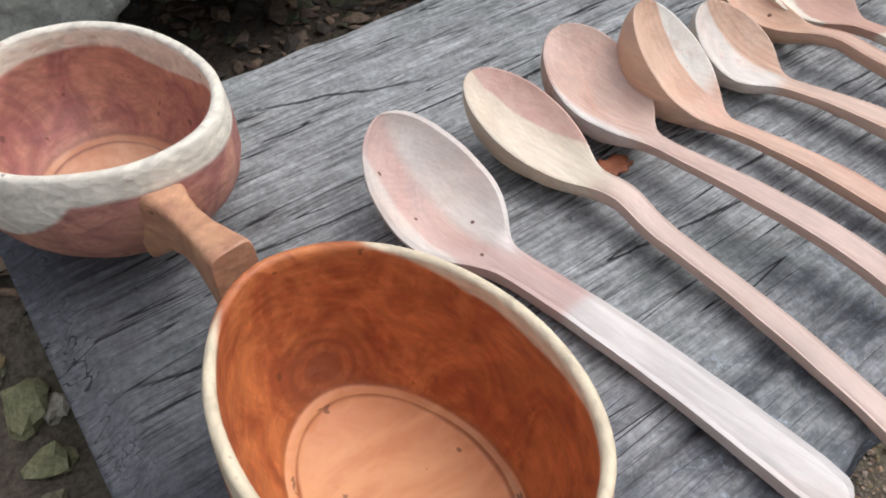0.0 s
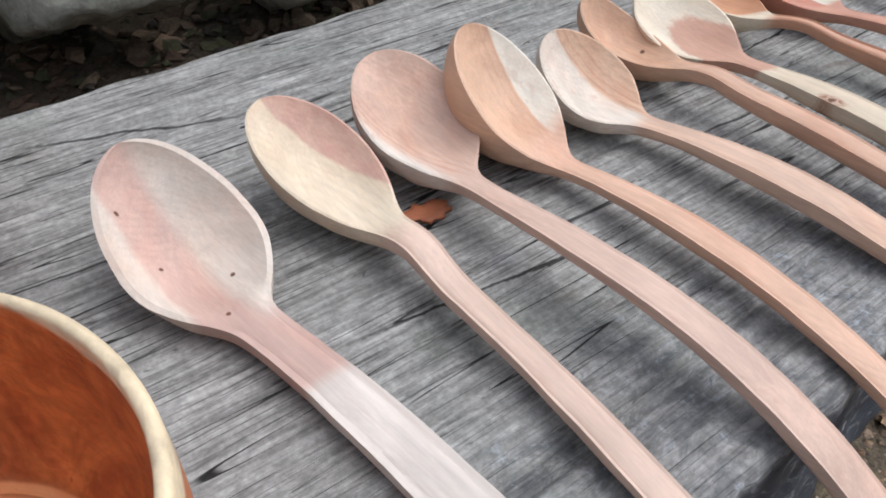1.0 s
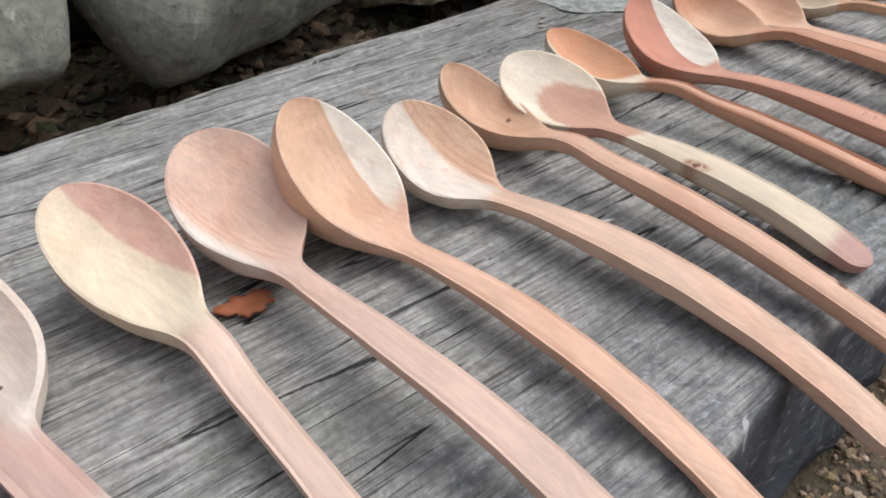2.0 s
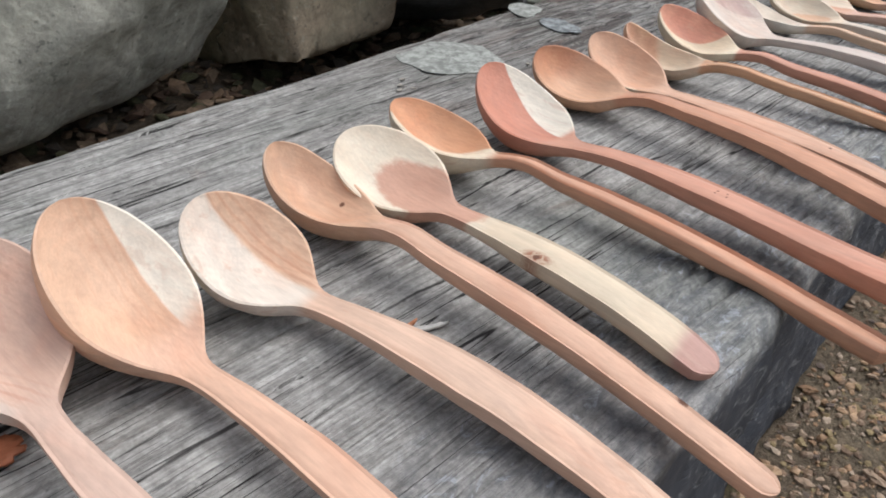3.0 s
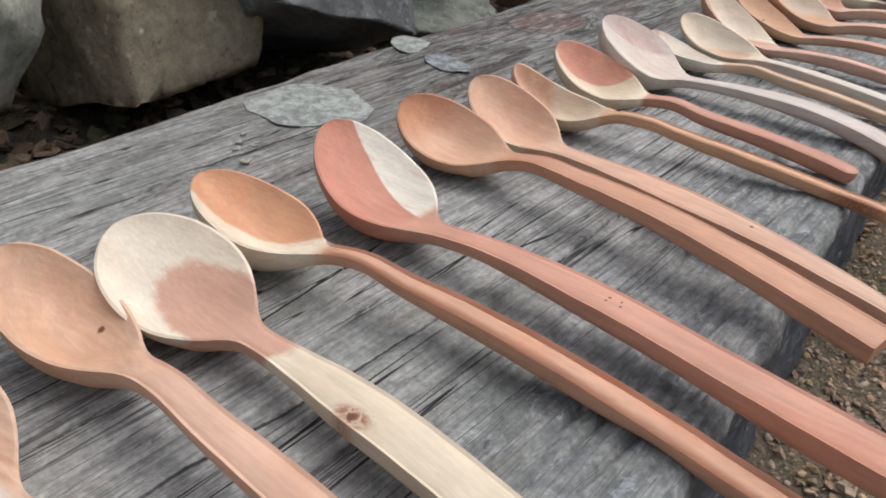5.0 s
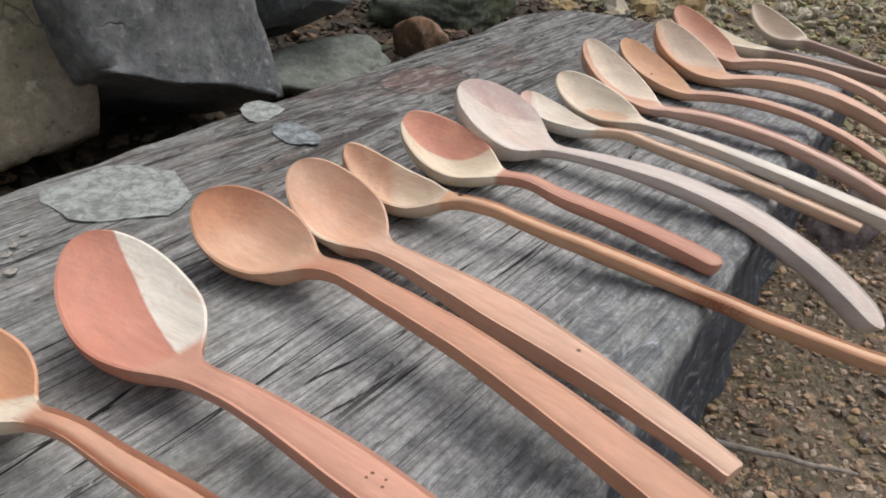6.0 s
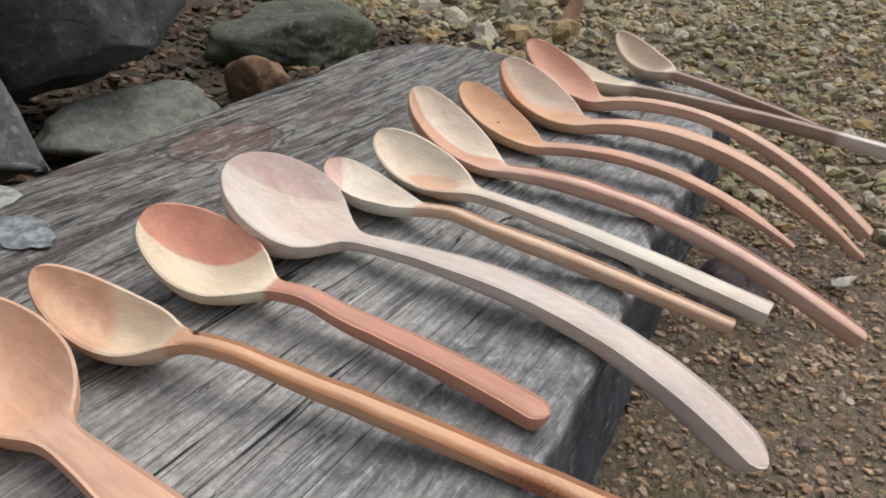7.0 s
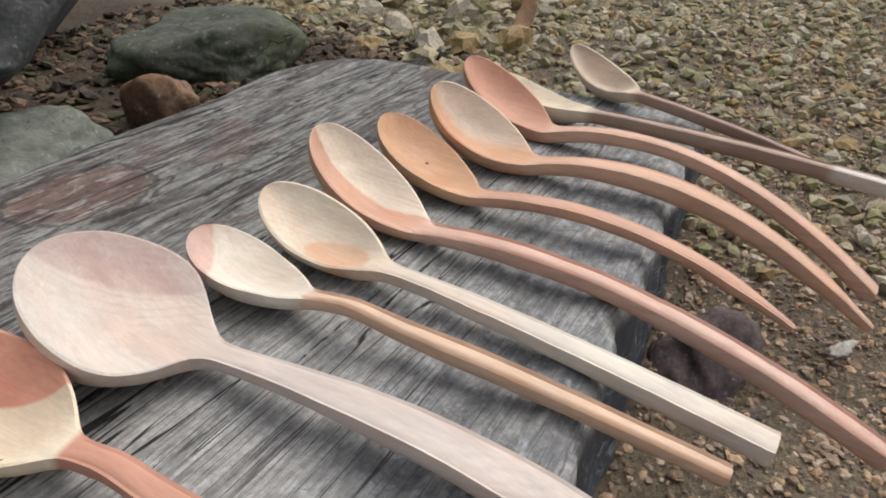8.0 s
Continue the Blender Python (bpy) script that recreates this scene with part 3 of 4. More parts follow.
def spoon(label, neck, tip, wide, at, roll, sag, heading, bend, rise, length, widths, mat, section=4.0, thick=0.6, end="round", depth=0.011, lip=0.0010, hump=0.0, crease=27):
    """A carved spoon, bowl and handle out of one skin, in its own axes (y to the tip, x to its right, z up) about the neck on its upper face."""
    base = Vector((neck[0], neck[1], neck[2] + TOP))
    dx, dy = tip[0] - neck[0], tip[1] - neck[1]
    reach, lift = math.hypot(dx, dy), tip[2] - neck[2]
    m = Matrix.Translation(base) @ Matrix.Rotation(math.atan2(-dx, dy), 4, "Z")
    inv = m.inverted()
    thing = new("wooden_spoon")
    thing.matrix_basis = m
    tagged(thing, label, "spoon", "row of spoons")
    floor_z = -neck[2]
    shift = Vector((neck[0] * 50, neck[1] * 50, 3))
    full = 1.13 if section < 2.9 else 1.05 if section < 3.5 else 1.0      # rounded handles show less than their width
    widths = (widths[0] * 1.25 * full, widths[1] * 1.38 * full, widths[2] * 1.36 * full)
    half = widths[0] * 0.60
    axis = Vector((0, -reach, -lift))          # tip to neck
    across = Vector((1, 0, 0))
    up = across.cross(-axis).normalized()
    r = -radians(roll)
    tilted = up * math.cos(r) - across * math.sin(r)
    T = Vector((0, reach, lift))
    t_neck = max(0.0050, min(widths[0] * max(thick, 0.5), neck[2] - 0.0004, 0.0085))

    def curve(f, a, b, power):
        return max(0.0, 1 - (abs(f - a) / b) ** 2) ** power

    # stations: place, half width, depth below, hollow, squareness, up
    def stations(dout, din):
        out = []
        nb = 36
        for k in range(nb):
            u = 1 - math.cos(math.pi / 2 * (k + 0.3) / (nb - 0.7))
            v = max(0.0, (u - at) / (1 - at))
            w = max(0.0006, shape_width(u, wide, at, half))
            low = 0.0011 + (dout - 0.0011) * curve(u, at, at, 0.62) if u < at else t_neck + (dout - t_neck) * (1 - v * v) ** 1.15
            hol = din * curve(u, at, at, 0.85) if u < at else din * max(0.0, 1 - (v / 0.94) ** 2) ** 1.25
            mix = float(smoothstep(0.75, 1.0, u))
            c = T + axis * u - tilted * (sag * 4 * u * (1 - u))
            out.append((c, w, low, hol, 2.1 + (section - 2.1) * mix, tilted.lerp(Vector((0, 0, 1)), 0.5 * mix)))
        nh = 46
        hx, hy = math.sin(radians(heading)), -math.cos(radians(heading))
        for k in range(1, nh + 1):
            s = length * (k / nh) if k < nh - 3 else length * (1 - 0.006 * (nh - k) ** 1.6)
            wx = neck[0] + hx * s - hy * bend * s * s
            wy = neck[1] + hy * s + hx * bend * s * s
            wz = neck[2] + rise[0] * s + rise[1] * s * s + rise[2] * s ** 3 + hump * math.exp(-((s - 0.017) / 0.013) ** 2)
            c = inv @ Vector((wx, wy, wz + TOP))
            f, left = s / length, length - s
            a, b, e = widths
            w = a + (b - a) * float(smoothstep(0.0, 0.45, f)) if f < 0.45 else b + (e - b) * (f - 0.45) / 0.55
            w *= 1 + 0.20 * math.exp(-s / 0.008)
            t = t_neck + (w * thick - t_neck) * float(smoothstep(0.0, 0.3, f))
            if end == "round":
                w *= math.sqrt(max(0.04, 1 - max(0.0, 1 - left / (0.5 * e)) ** 2))
                t *= math.sqrt(max(0.2, 1 - max(0.0, 1 - left / (0.3 * e)) ** 2))
            elif end == "point":
                w *= 0.4 + 0.6 * min(1.0, left / 0.024)
                t *= 0.6 + 0.4 * min(1.0, left / 0.024)
            elif left < 0.0006:
                w, t = w - 0.0008, t - 0.0006
            room = wz - 0.0003 + 1.6 * max(0.0, float(plank_front(wx)) + 0.004 - wy)
            t = min(t, max(0.0046, room))
            out.append((c, w / 2, t, 0.0, section, Vector((0, 0, 1))))
        # ease the neck: no sudden change of place, width or depth
        for _ in range(3):
            soft = list(out)
            for k in range(nb - 6, nb + 5):
                a, b, c = out[k - 1], out[k], out[k + 1]
                soft[k] = ((a[0] + b[0] * 2 + c[0]) / 4, (a[1] + b[1] * 2 + c[1]) / 4, (a[2] + b[2] * 2 + c[2]) / 4, b[3], (a[4] + b[4] * 2 + c[4]) / 4, (a[5] + b[5] * 2 + c[5]).normalized())
            out = soft
        for _ in range(8):
            low = [q[2] for q in out]
            for k in range(nb + 2, len(out) - 4):
                out[k] = (*out[k][:2], (low[k - 1] + 2 * low[k] + low[k + 1]) / 4, *out[k][3:])
        return out, nb

    nt, nbot = 17, 20

    def skin(dout, din):
        rows, nb = stations(dout, din)
        rings = []
        for k, (c, w, low, hol, p, upv) in enumerate(rows):
            tangent = (rows[min(k + 1, len(rows) - 1)][0] - rows[max(k - 1, 0)][0]).normalized()
            sd = upv.cross(-tangent).normalized()
            nz = (-tangent).cross(sd).normalized()
            ring = []
            for i in range(nbot + 1):
                g = math.pi * i / nbot
                cx, sz = math.cos(g), math.sin(g)
                x = math.copysign(abs(cx) ** (2 / p), cx) * w
                ring.append(c + sd * x - nz * (abs(sz) ** (2 / p) * low + 0.0002))
            qi = max(0.3, 1 - lip / max(w, lip * 1.5))
            edge = low * (0.30 if section < 3 else 0.09) if k >= nb else 0.0
            for i in range(nt):
                q = -1 + 2 * i / (nt - 1)
                x = q * qi * w
                z = -hol * (1 - q * q) - edge * abs(q) ** 4
                ring.append(c + sd * x + nz * z)
            rings.append(ring)
        return rings, nb

    lo, hi = 0.006, 0.034
    for _ in range(14):
        mid = (lo + hi) / 2
        rings, nb = skin(mid, 0.002)
        low = min(v.z for ring in rings[:30] for v in ring)
        lo, hi = (mid, hi) if low > floor_z + 0.0003 else (lo, mid)
    rings, nb = skin(lo, max(0.003, min(depth * 0.72, lo - 0.0024)))
    n = len(rings[0])
    verts = []
    for ring in rings:
        for v in ring:
            d = Vector((noise.noise(v * 80 + shift), 0.0, noise.noise(v * 100 - shift))) * 0.00024
            verts.append(v + d)
    faces = grid_faces(len(rings), n, wrap=True)
    faces = [tuple(reversed(f)) for f in faces] + [tuple(range(n)), tuple(reversed(range((len(rings) - 1) * n, len(rings) * n)))]
    whole = mesh_from("spoon", verts, faces, mat)
    normals = corner_normals(whole, crease)
    seam = nb - 1
    for name, a, b in (("bowl", 0, seam), ("handle", seam, len(rings) - 1)):
        keep = range(a * n, (b + 1) * n)
        own = [k for k, f in enumerate(faces) if all(i in keep for i in f)]
        mine = [tuple(i - a * n for i in faces[k]) for k in own]
        me = mesh_from(name, verts[a * n:(b + 1) * n], mine, mat)
        me.normals_split_custom_set([v for k in own for v in normals[k]])
        part(name, me, thing)
    bpy.data.meshes.remove(whole)
    return thing


spoon("pale wooden spoon, pink streak and small knots in the bowl", (0.1956, 0.1169, 0.0080), (0.1863, 0.1768, 0.0399), 0.0233, 0.57, -7.0, 0.0058, 15.04, -1.001, (-0.0326, 0.033, 1.81), 0.1352, (0.0107, 0.0115, 0.0126),
      spoon_wood(PALE, band=(-0.013, 0.002, (0.58, 0.395, 0.325)), blur=0.0016, wander=0.002, handle=(0.60, 0.40, 0.31), start=0.004, fade=0.008, tail=(0.68, 0.585, 0.48), tail_at=0.036, spots=((-0.011, 0.050, 0.0007), (0.007, 0.018, 0.0009), (-0.009, 0.033, 0.0007), (-0.004, 0.003, 0.0009)), seed=1.7, lean=-0.2), section=6.5, thick=0.45, depth=0.013, lip=0.0022)
spoon("cream wooden spoon with a reddish half bowl and kinked neck", (0.2499, 0.1244, 0.0110), (0.2384, 0.1866, 0.0332), 0.0184, 0.48, -1.5, -0.0005, 3.60, -0.389, (-0.0208, 0.074, -2.27), 0.1438, (0.0091, 0.0069, 0.0078),
      spoon_wood(CREAM, (0.59, 0.34, 0.245), (1, 0.22, 0, 0.0143), blur=0.0008, wander=0.0022, handle=(0.67, 0.475, 0.35), start=0.008, fade=0.008, seed=3.4, lean=-11.1), section=3.6, thick=0.64, hump=0.005)
spoon("dusty pink wooden spoon with an oval bowl and a widening handle", (0.2849, 0.1268, 0.0140), (0.2876, 0.1858, 0.0373), 0.0218, 0.49, -1.2, 0.0013, -0.21, 0.746, (0.1259, 0.686, -15.99), 0.1699, (0.0064, 0.0082, 0.0102),
      spoon_wood((0.645, 0.435, 0.315), PALE, (-1, -0.5, 0, 0.004), rings_at=0.40, blur=0.004, handle=(0.65, 0.445, 0.325), start=0.0, figure=0.10, seed=5.1, lean=7.5), section=5.5, thick=0.44, depth=0.009)
spoon("orange-tan wooden spoon with a cream edge on its bowl", (0.3244, 0.1189, 0.0081), (0.3163, 0.1671, 0.0469), 0.0205, 0.53, 5.4, 0.0002, 6.62, -0.460, (0.1456, -1.088, -3.54), 0.1452, (0.0064, 0.0079, 0.0071),
      spoon_wood((0.69, 0.44, 0.280), (0.80, 0.70, 0.54), (1, -0.05, 0, 0.0075), blur=0.0006, wander=0.0015, rings_at=0.22, handle=(0.68, 0.42, 0.275), start=-0.012, fade=0.005, seed=6.8, lean=-7.9), section=3.2, thick=0.57, end="round")
spoon("pink and white striped wooden spoon with a broad handle", (0.3680, 0.1211, 0.0094), (0.3551, 0.1623, 0.0340), 0.0193, 0.53, -8.9, 0.0013, 8.35, -0.078, (0.1637, -1.375, -3.45), 0.1524, (0.0068, 0.0106, 0.0093),
      spoon_wood((0.66, 0.43, 0.275), (0.74, 0.62, 0.48), (-1, 0.03, 0, -0.003), rings_at=0.42, blur=0.0012, wander=0.0015, handle=(0.66, 0.44, 0.30), start=0.002, figure=0.10, seed=8.5, lean=-12.3), section=5.0, thick=0.49, depth=0.008)
spoon("tan wooden spoon with a deep narrow bowl", (0.4091, 0.1365, 0.0136), (0.4037, 0.1889, 0.0292), 0.0152, 0.47, 0.6, 0.0050, 0.87, 0.013, (0.1616, -1.839, 2.41), 0.1588, (0.0064, 0.0076, 0.0061),
      spoon_wood((0.62, 0.40, 0.255), handle=(0.63, 0.385, 0.25), start=0.004, spots=((0.006, 0.022, 0.0012), (-0.0057, -0.1273, 0.0020)), seed=10.2, lean=-3.6), section=3.0, thick=0.76, hump=0.003)
spoon("cream wooden spoon with a red-brown patch and a knotted handle", (0.4399, 0.1285, 0.0111), (0.4331, 0.1818, 0.0268), 0.0195, 0.49, -13.9, 0.0010, 0.85, -0.177, (0.0908, -0.224, -8.74), 0.1177, (0.0061, 0.0105, 0.0104),
      spoon_wood((0.74, 0.63, 0.46), patch=(0.001, 0.008, 0.0135, 0.027, (0.52, 0.30, 0.21)), wander=0.003, handle=(0.66, 0.53, 0.36), start=0.020, fade=0.006, tail=(0.50, 0.30, 0.23), tail_at=0.104, spots=((-0.0105, -0.0485, 0.0014),), swirl=(-0.0105, -0.0485, 0.0042), seed=11.9, lean=-7.9), section=5.5, thick=0.52, depth=0.007)
spoon("orange wooden spoon with a cream side and a slim round handle", (0.4784, 0.1418, 0.0148), (0.4698, 0.1915, 0.0278), 0.0160, 0.55, -1.6, 0.0013, 11.83, -0.625, (0.0868, -1.981, 5.34), 0.1645, (0.0042, 0.0065, 0.0066),
      spoon_wood((0.62, 0.32, 0.17), CREAM, (-1, -0.31, 0, -0.0055), blur=0.0012, wander=0.002, handle=(0.60, 0.32, 0.19), start=0.002, seed=13.6, lean=-4.9), section=2.4, thick=0.81, depth=0.012, hump=0.003)
spoon("two-tone wooden spoon, red on one side and cream on the other", (0.5172, 0.1289, 0.0124), (0.5242, 0.1847, 0.0332), 0.0196, 0.54, -2.0, 0.0043, 3.74, -0.632, (0.1818, -2.445, 8.88), 0.1651, (0.0061, 0.0087, 0.0105),
      spoon_wood((0.56, 0.245, 0.155), (0.78, 0.69, 0.53), (1, -0.12, 0, 0.0015), blur=0.0005, wander=0.0012, handle=(0.57, 0.285, 0.18), start=-0.007, fade=0.003, spots=((0.0115, -0.0708, 0.0006), (0.0095, -0.0708, 0.0005), (0.0125, -0.0745, 0.0005), (0.0105, -0.0755, 0.0005)), seed=15.3, lean=9.4), section=3.4, thick=0.66, depth=0.008)
spoon("orange-brown wooden spoon with a squared reddish handle", (0.5794, 0.1423, 0.0135), (0.5747, 0.1939, 0.0260), 0.0180, 0.44, -14.1, 0.0047, -3.60, -0.386, (0.2449, -2.570, 6.42), 0.1530, (0.0064, 0.0081, 0.0102),
      spoon_wood((0.62, 0.37, 0.225), (0.48, 0.22, 0.115), (0.2, 1, 0, 0.040), blur=0.008, handle=(0.56, 0.285, 0.165), start=0.0, fade=0.003, seed=17.0, lean=-8.3), section=6.5, thick=0.54, end="cut", depth=0.01, hump=0.002)
spoon("light orange wooden spoon with a cream sliver on its rim", (0.6102, 0.1385, 0.0094), (0.6181, 0.1887, 0.0264), 0.0166, 0.53, -11.5, 0.0024, -6.05, -0.525, (0.0871, -0.429, -0.60), 0.1498, (0.0071, 0.0110, 0.0054),
      spoon_wood((0.64, 0.39, 0.245), CREAM, (-1, -0.25, 0, 0.008), blur=0.0007, wander=0.0012, handle=(0.645, 0.395, 0.255), start=0.0, spots=((0.0017, -0.0953, 0.0008),), seed=18.7, lean=1.5), section=6.5, thick=0.58, end="cut", depth=0.011)
spoon("cream wooden spoon with a long straight orange stick handle", (0.6515, 0.1359, 0.0147), (0.6399, 0.1824, 0.0286), 0.0122, 0.52, -13.5, 0.0086, 10.47, -0.198, (0.0227, -1.784, 6.59), 0.1687, (0.0042, 0.0048, 0.0046),
      spoon_wood(CREAM, (0.62, 0.37, 0.23), (-0.5, 1, 0, 0.026), blur=0.003, handle=(0.625, 0.355, 0.195), start=-0.002, fade=0.002, spots=((0.003, -0.004, 0.0013),), swirl=(-0.0171, -0.1096, 0.0100), seed=20.4, lean=-8.5), section=2.6, thick=0.82, end="cut", depth=0.012, hump=0.002)
spoon("cream and red wooden spoon with a short reddish handle", (0.6929, 0.1390, 0.0104), (0.6867, 0.1885, 0.0281), 0.0180, 0.52, -11.2, 0.0032, 0.26, -0.430, (0.0260, -0.127, -4.16), 0.1069, (0.0049, 0.0060, 0.0071),
      spoon_wood((0.74, 0.61, 0.42), (0.60, 0.26, 0.165), (0.89, 0.45, 0, 0.017), blur=0.0006, wander=0.0016, handle=(0.53, 0.26, 0.165), start=0.001, fade=0.0015, spots=((-0.008, 0.012, 0.0008),), seed=22.1, lean=-9.2), section=3.0, thick=0.74, end="round", depth=0.013, hump=0.0025)
spoon("large grey-mauve wooden spoon with a long curving blade handle", (0.7399, 0.1406, 0.0085), (0.7249, 0.1854, 0.0347), 0.0264, 0.56, -5.2, -0.0001, -2.00, 0.267, (0.1248, -0.350, -10.08), 0.1649, (0.0059, 0.0093, 0.0133),
      spoon_wood((0.66, 0.57, 0.46), (0.50, 0.355, 0.285), (0.89, 0.45, 0, 0.0195), rings_at=0.20, blur=0.0012, wander=0.002, handle=(0.62, 0.51, 0.41), start=0.004, fade=0.02, figure=0.07, seed=23.8, lean=-21.0), section=3.6, thick=0.55, depth=0.008)
spoon("cream wooden spoon with a pink tip and a round orange handle", (0.7752, 0.1317, 0.0101), (0.7838, 0.1819, 0.0174), 0.0155, 0.39, 9.5, 0.0037, -1.13, 0.291, (0.0967, -2.145, 5.69), 0.1327, (0.0038, 0.0050, 0.0040),
      spoon_wood((0.76, 0.67, 0.52), (0.64, 0.42, 0.32), (-0.9, 0.8, 0, 0.037), blur=0.001, wander=0.0015, handle=(0.69, 0.475, 0.31), start=0.001, fade=0.002, seed=25.5, lean=6.0), section=2.4, thick=0.80, end="cut", depth=0.011, hump=0.002)
spoon("creamy white wooden spoon with a faceted pale handle", (0.8045, 0.1217, 0.0093), (0.8126, 0.1774, 0.0225), 0.0144, 0.44, -15.5, 0.0036, -6.32, 0.254, (0.0391, -1.274, 2.99), 0.1322, (0.0049, 0.0062, 0.0072),
      spoon_wood((0.73, 0.62, 0.45), patch=(-0.002, 0.020, 0.008, 0.014, (0.66, 0.44, 0.29)), wander=0.002, handle=(0.68, 0.585, 0.45), start=0.002, fade=0.003, seed=27.2, lean=0.1), section=5.0, thick=0.69, end="cut", depth=0.01)
spoon("orange wooden spoon with a cream side and a round curving handle", (0.8416, 0.1286, 0.0056), (0.8549, 0.1829, 0.0333), 0.0174, 0.48, 2.1, 0.0028, -4.20, 0.361, (0.2078, -2.554, 1.72), 0.1732, (0.0075, 0.0059, 0.0067),
      spoon_wood((0.63, 0.37, 0.235), (0.74, 0.60, 0.43), (1, 0.2, 0, 0.007), blur=0.0012, handle=(0.67, 0.44, 0.32), start=0.0, seed=28.9, lean=6.3), section=2.5, thick=0.77, end="cut", depth=0.012)
spoon("rough-cut orange-brown wooden spoon with a pointed handle", (0.8788, 0.1238, 0.0067), (0.8999, 0.1775, 0.0263), 0.0176, 0.44, 7.4, 0.0028, 0.08, -0.195, (0.2354, -2.543, -2.43), 0.1326, (0.0065, 0.0059, 0.0051),
      spoon_wood((0.61, 0.36, 0.20), handle=(0.60, 0.35, 0.225), start=0.003, spots=((0.004, 0.035, 0.0009),), seed=30.6, lean=18.1), section=3.0, thick=0.61, end="point", depth=0.011)
spoon("orange wooden spoon with a deep bowl and arched handle", (0.9251, 0.1172, 0.0070), (0.9271, 0.1683, 0.0349), 0.0176, 0.48, -11.2, 0.0031, 2.08, -0.077, (0.2886, -3.382, -0.83), 0.1561, (0.0074, 0.0084, 0.0064),
      spoon_wood((0.64, 0.37, 0.21), (0.72, 0.56, 0.40), (1, 0.2, 0, 0.009), blur=0.004, handle=(0.65, 0.395, 0.25), start=0.0, seed=32.3, lean=1.8), section=3.2, thick=0.74, end="point", depth=0.013)
spoon("reddish-orange wooden spoon with an arched squared handle", (0.9702, 0.1259, 0.0069), (0.9843, 0.1790, 0.0339), 0.0149, 0.50, -9.6, 0.0017, -1.36, -0.221, (0.2992, -3.444, 1.23), 0.1658, (0.0077, 0.0062, 0.0077),
      spoon_wood((0.57, 0.30, 0.19), handle=(0.64, 0.395, 0.26), start=0.0, seed=34.0, lean=9.2), section=5.0, thick=0.70, end="cut", depth=0.009)
spoon("cream wooden spoon with a thin brown handle and a white end", (0.9988, 0.1139, 0.0123), (1.0095, 0.1678, 0.0212), 0.0145, 0.45, 5.0, 0.0042, 6.47, 0.156, (-0.0421, -0.461, 0.46), 0.1650, (0.0055, 0.0057, 0.0060),
      spoon_wood((0.74, 0.64, 0.46), handle=(0.40, 0.28, 0.20), start=0.002, tail=(0.68, 0.60, 0.50), tail_at=0.118, seed=35.7, lean=18.7), section=2.4, thick=0.9, end="cut", depth=0.01)
spoon("small cream wooden spoon with a thin brown handle", (1.0433, 0.1008, 0.0135), (1.0698, 0.1493, 0.0276), 0.0107, 0.47, -23.6, 0.0060, -6.95, -0.124, (-0.0989, -0.551, -0.02), 0.1005, (0.0048, 0.0046, 0.0041),
      spoon_wood((0.70, 0.56, 0.40), handle=(0.38, 0.25, 0.18), start=0.002, seed=37.4, lean=21.2), section=2.4, thick=0.9, end="round", depth=0.011)


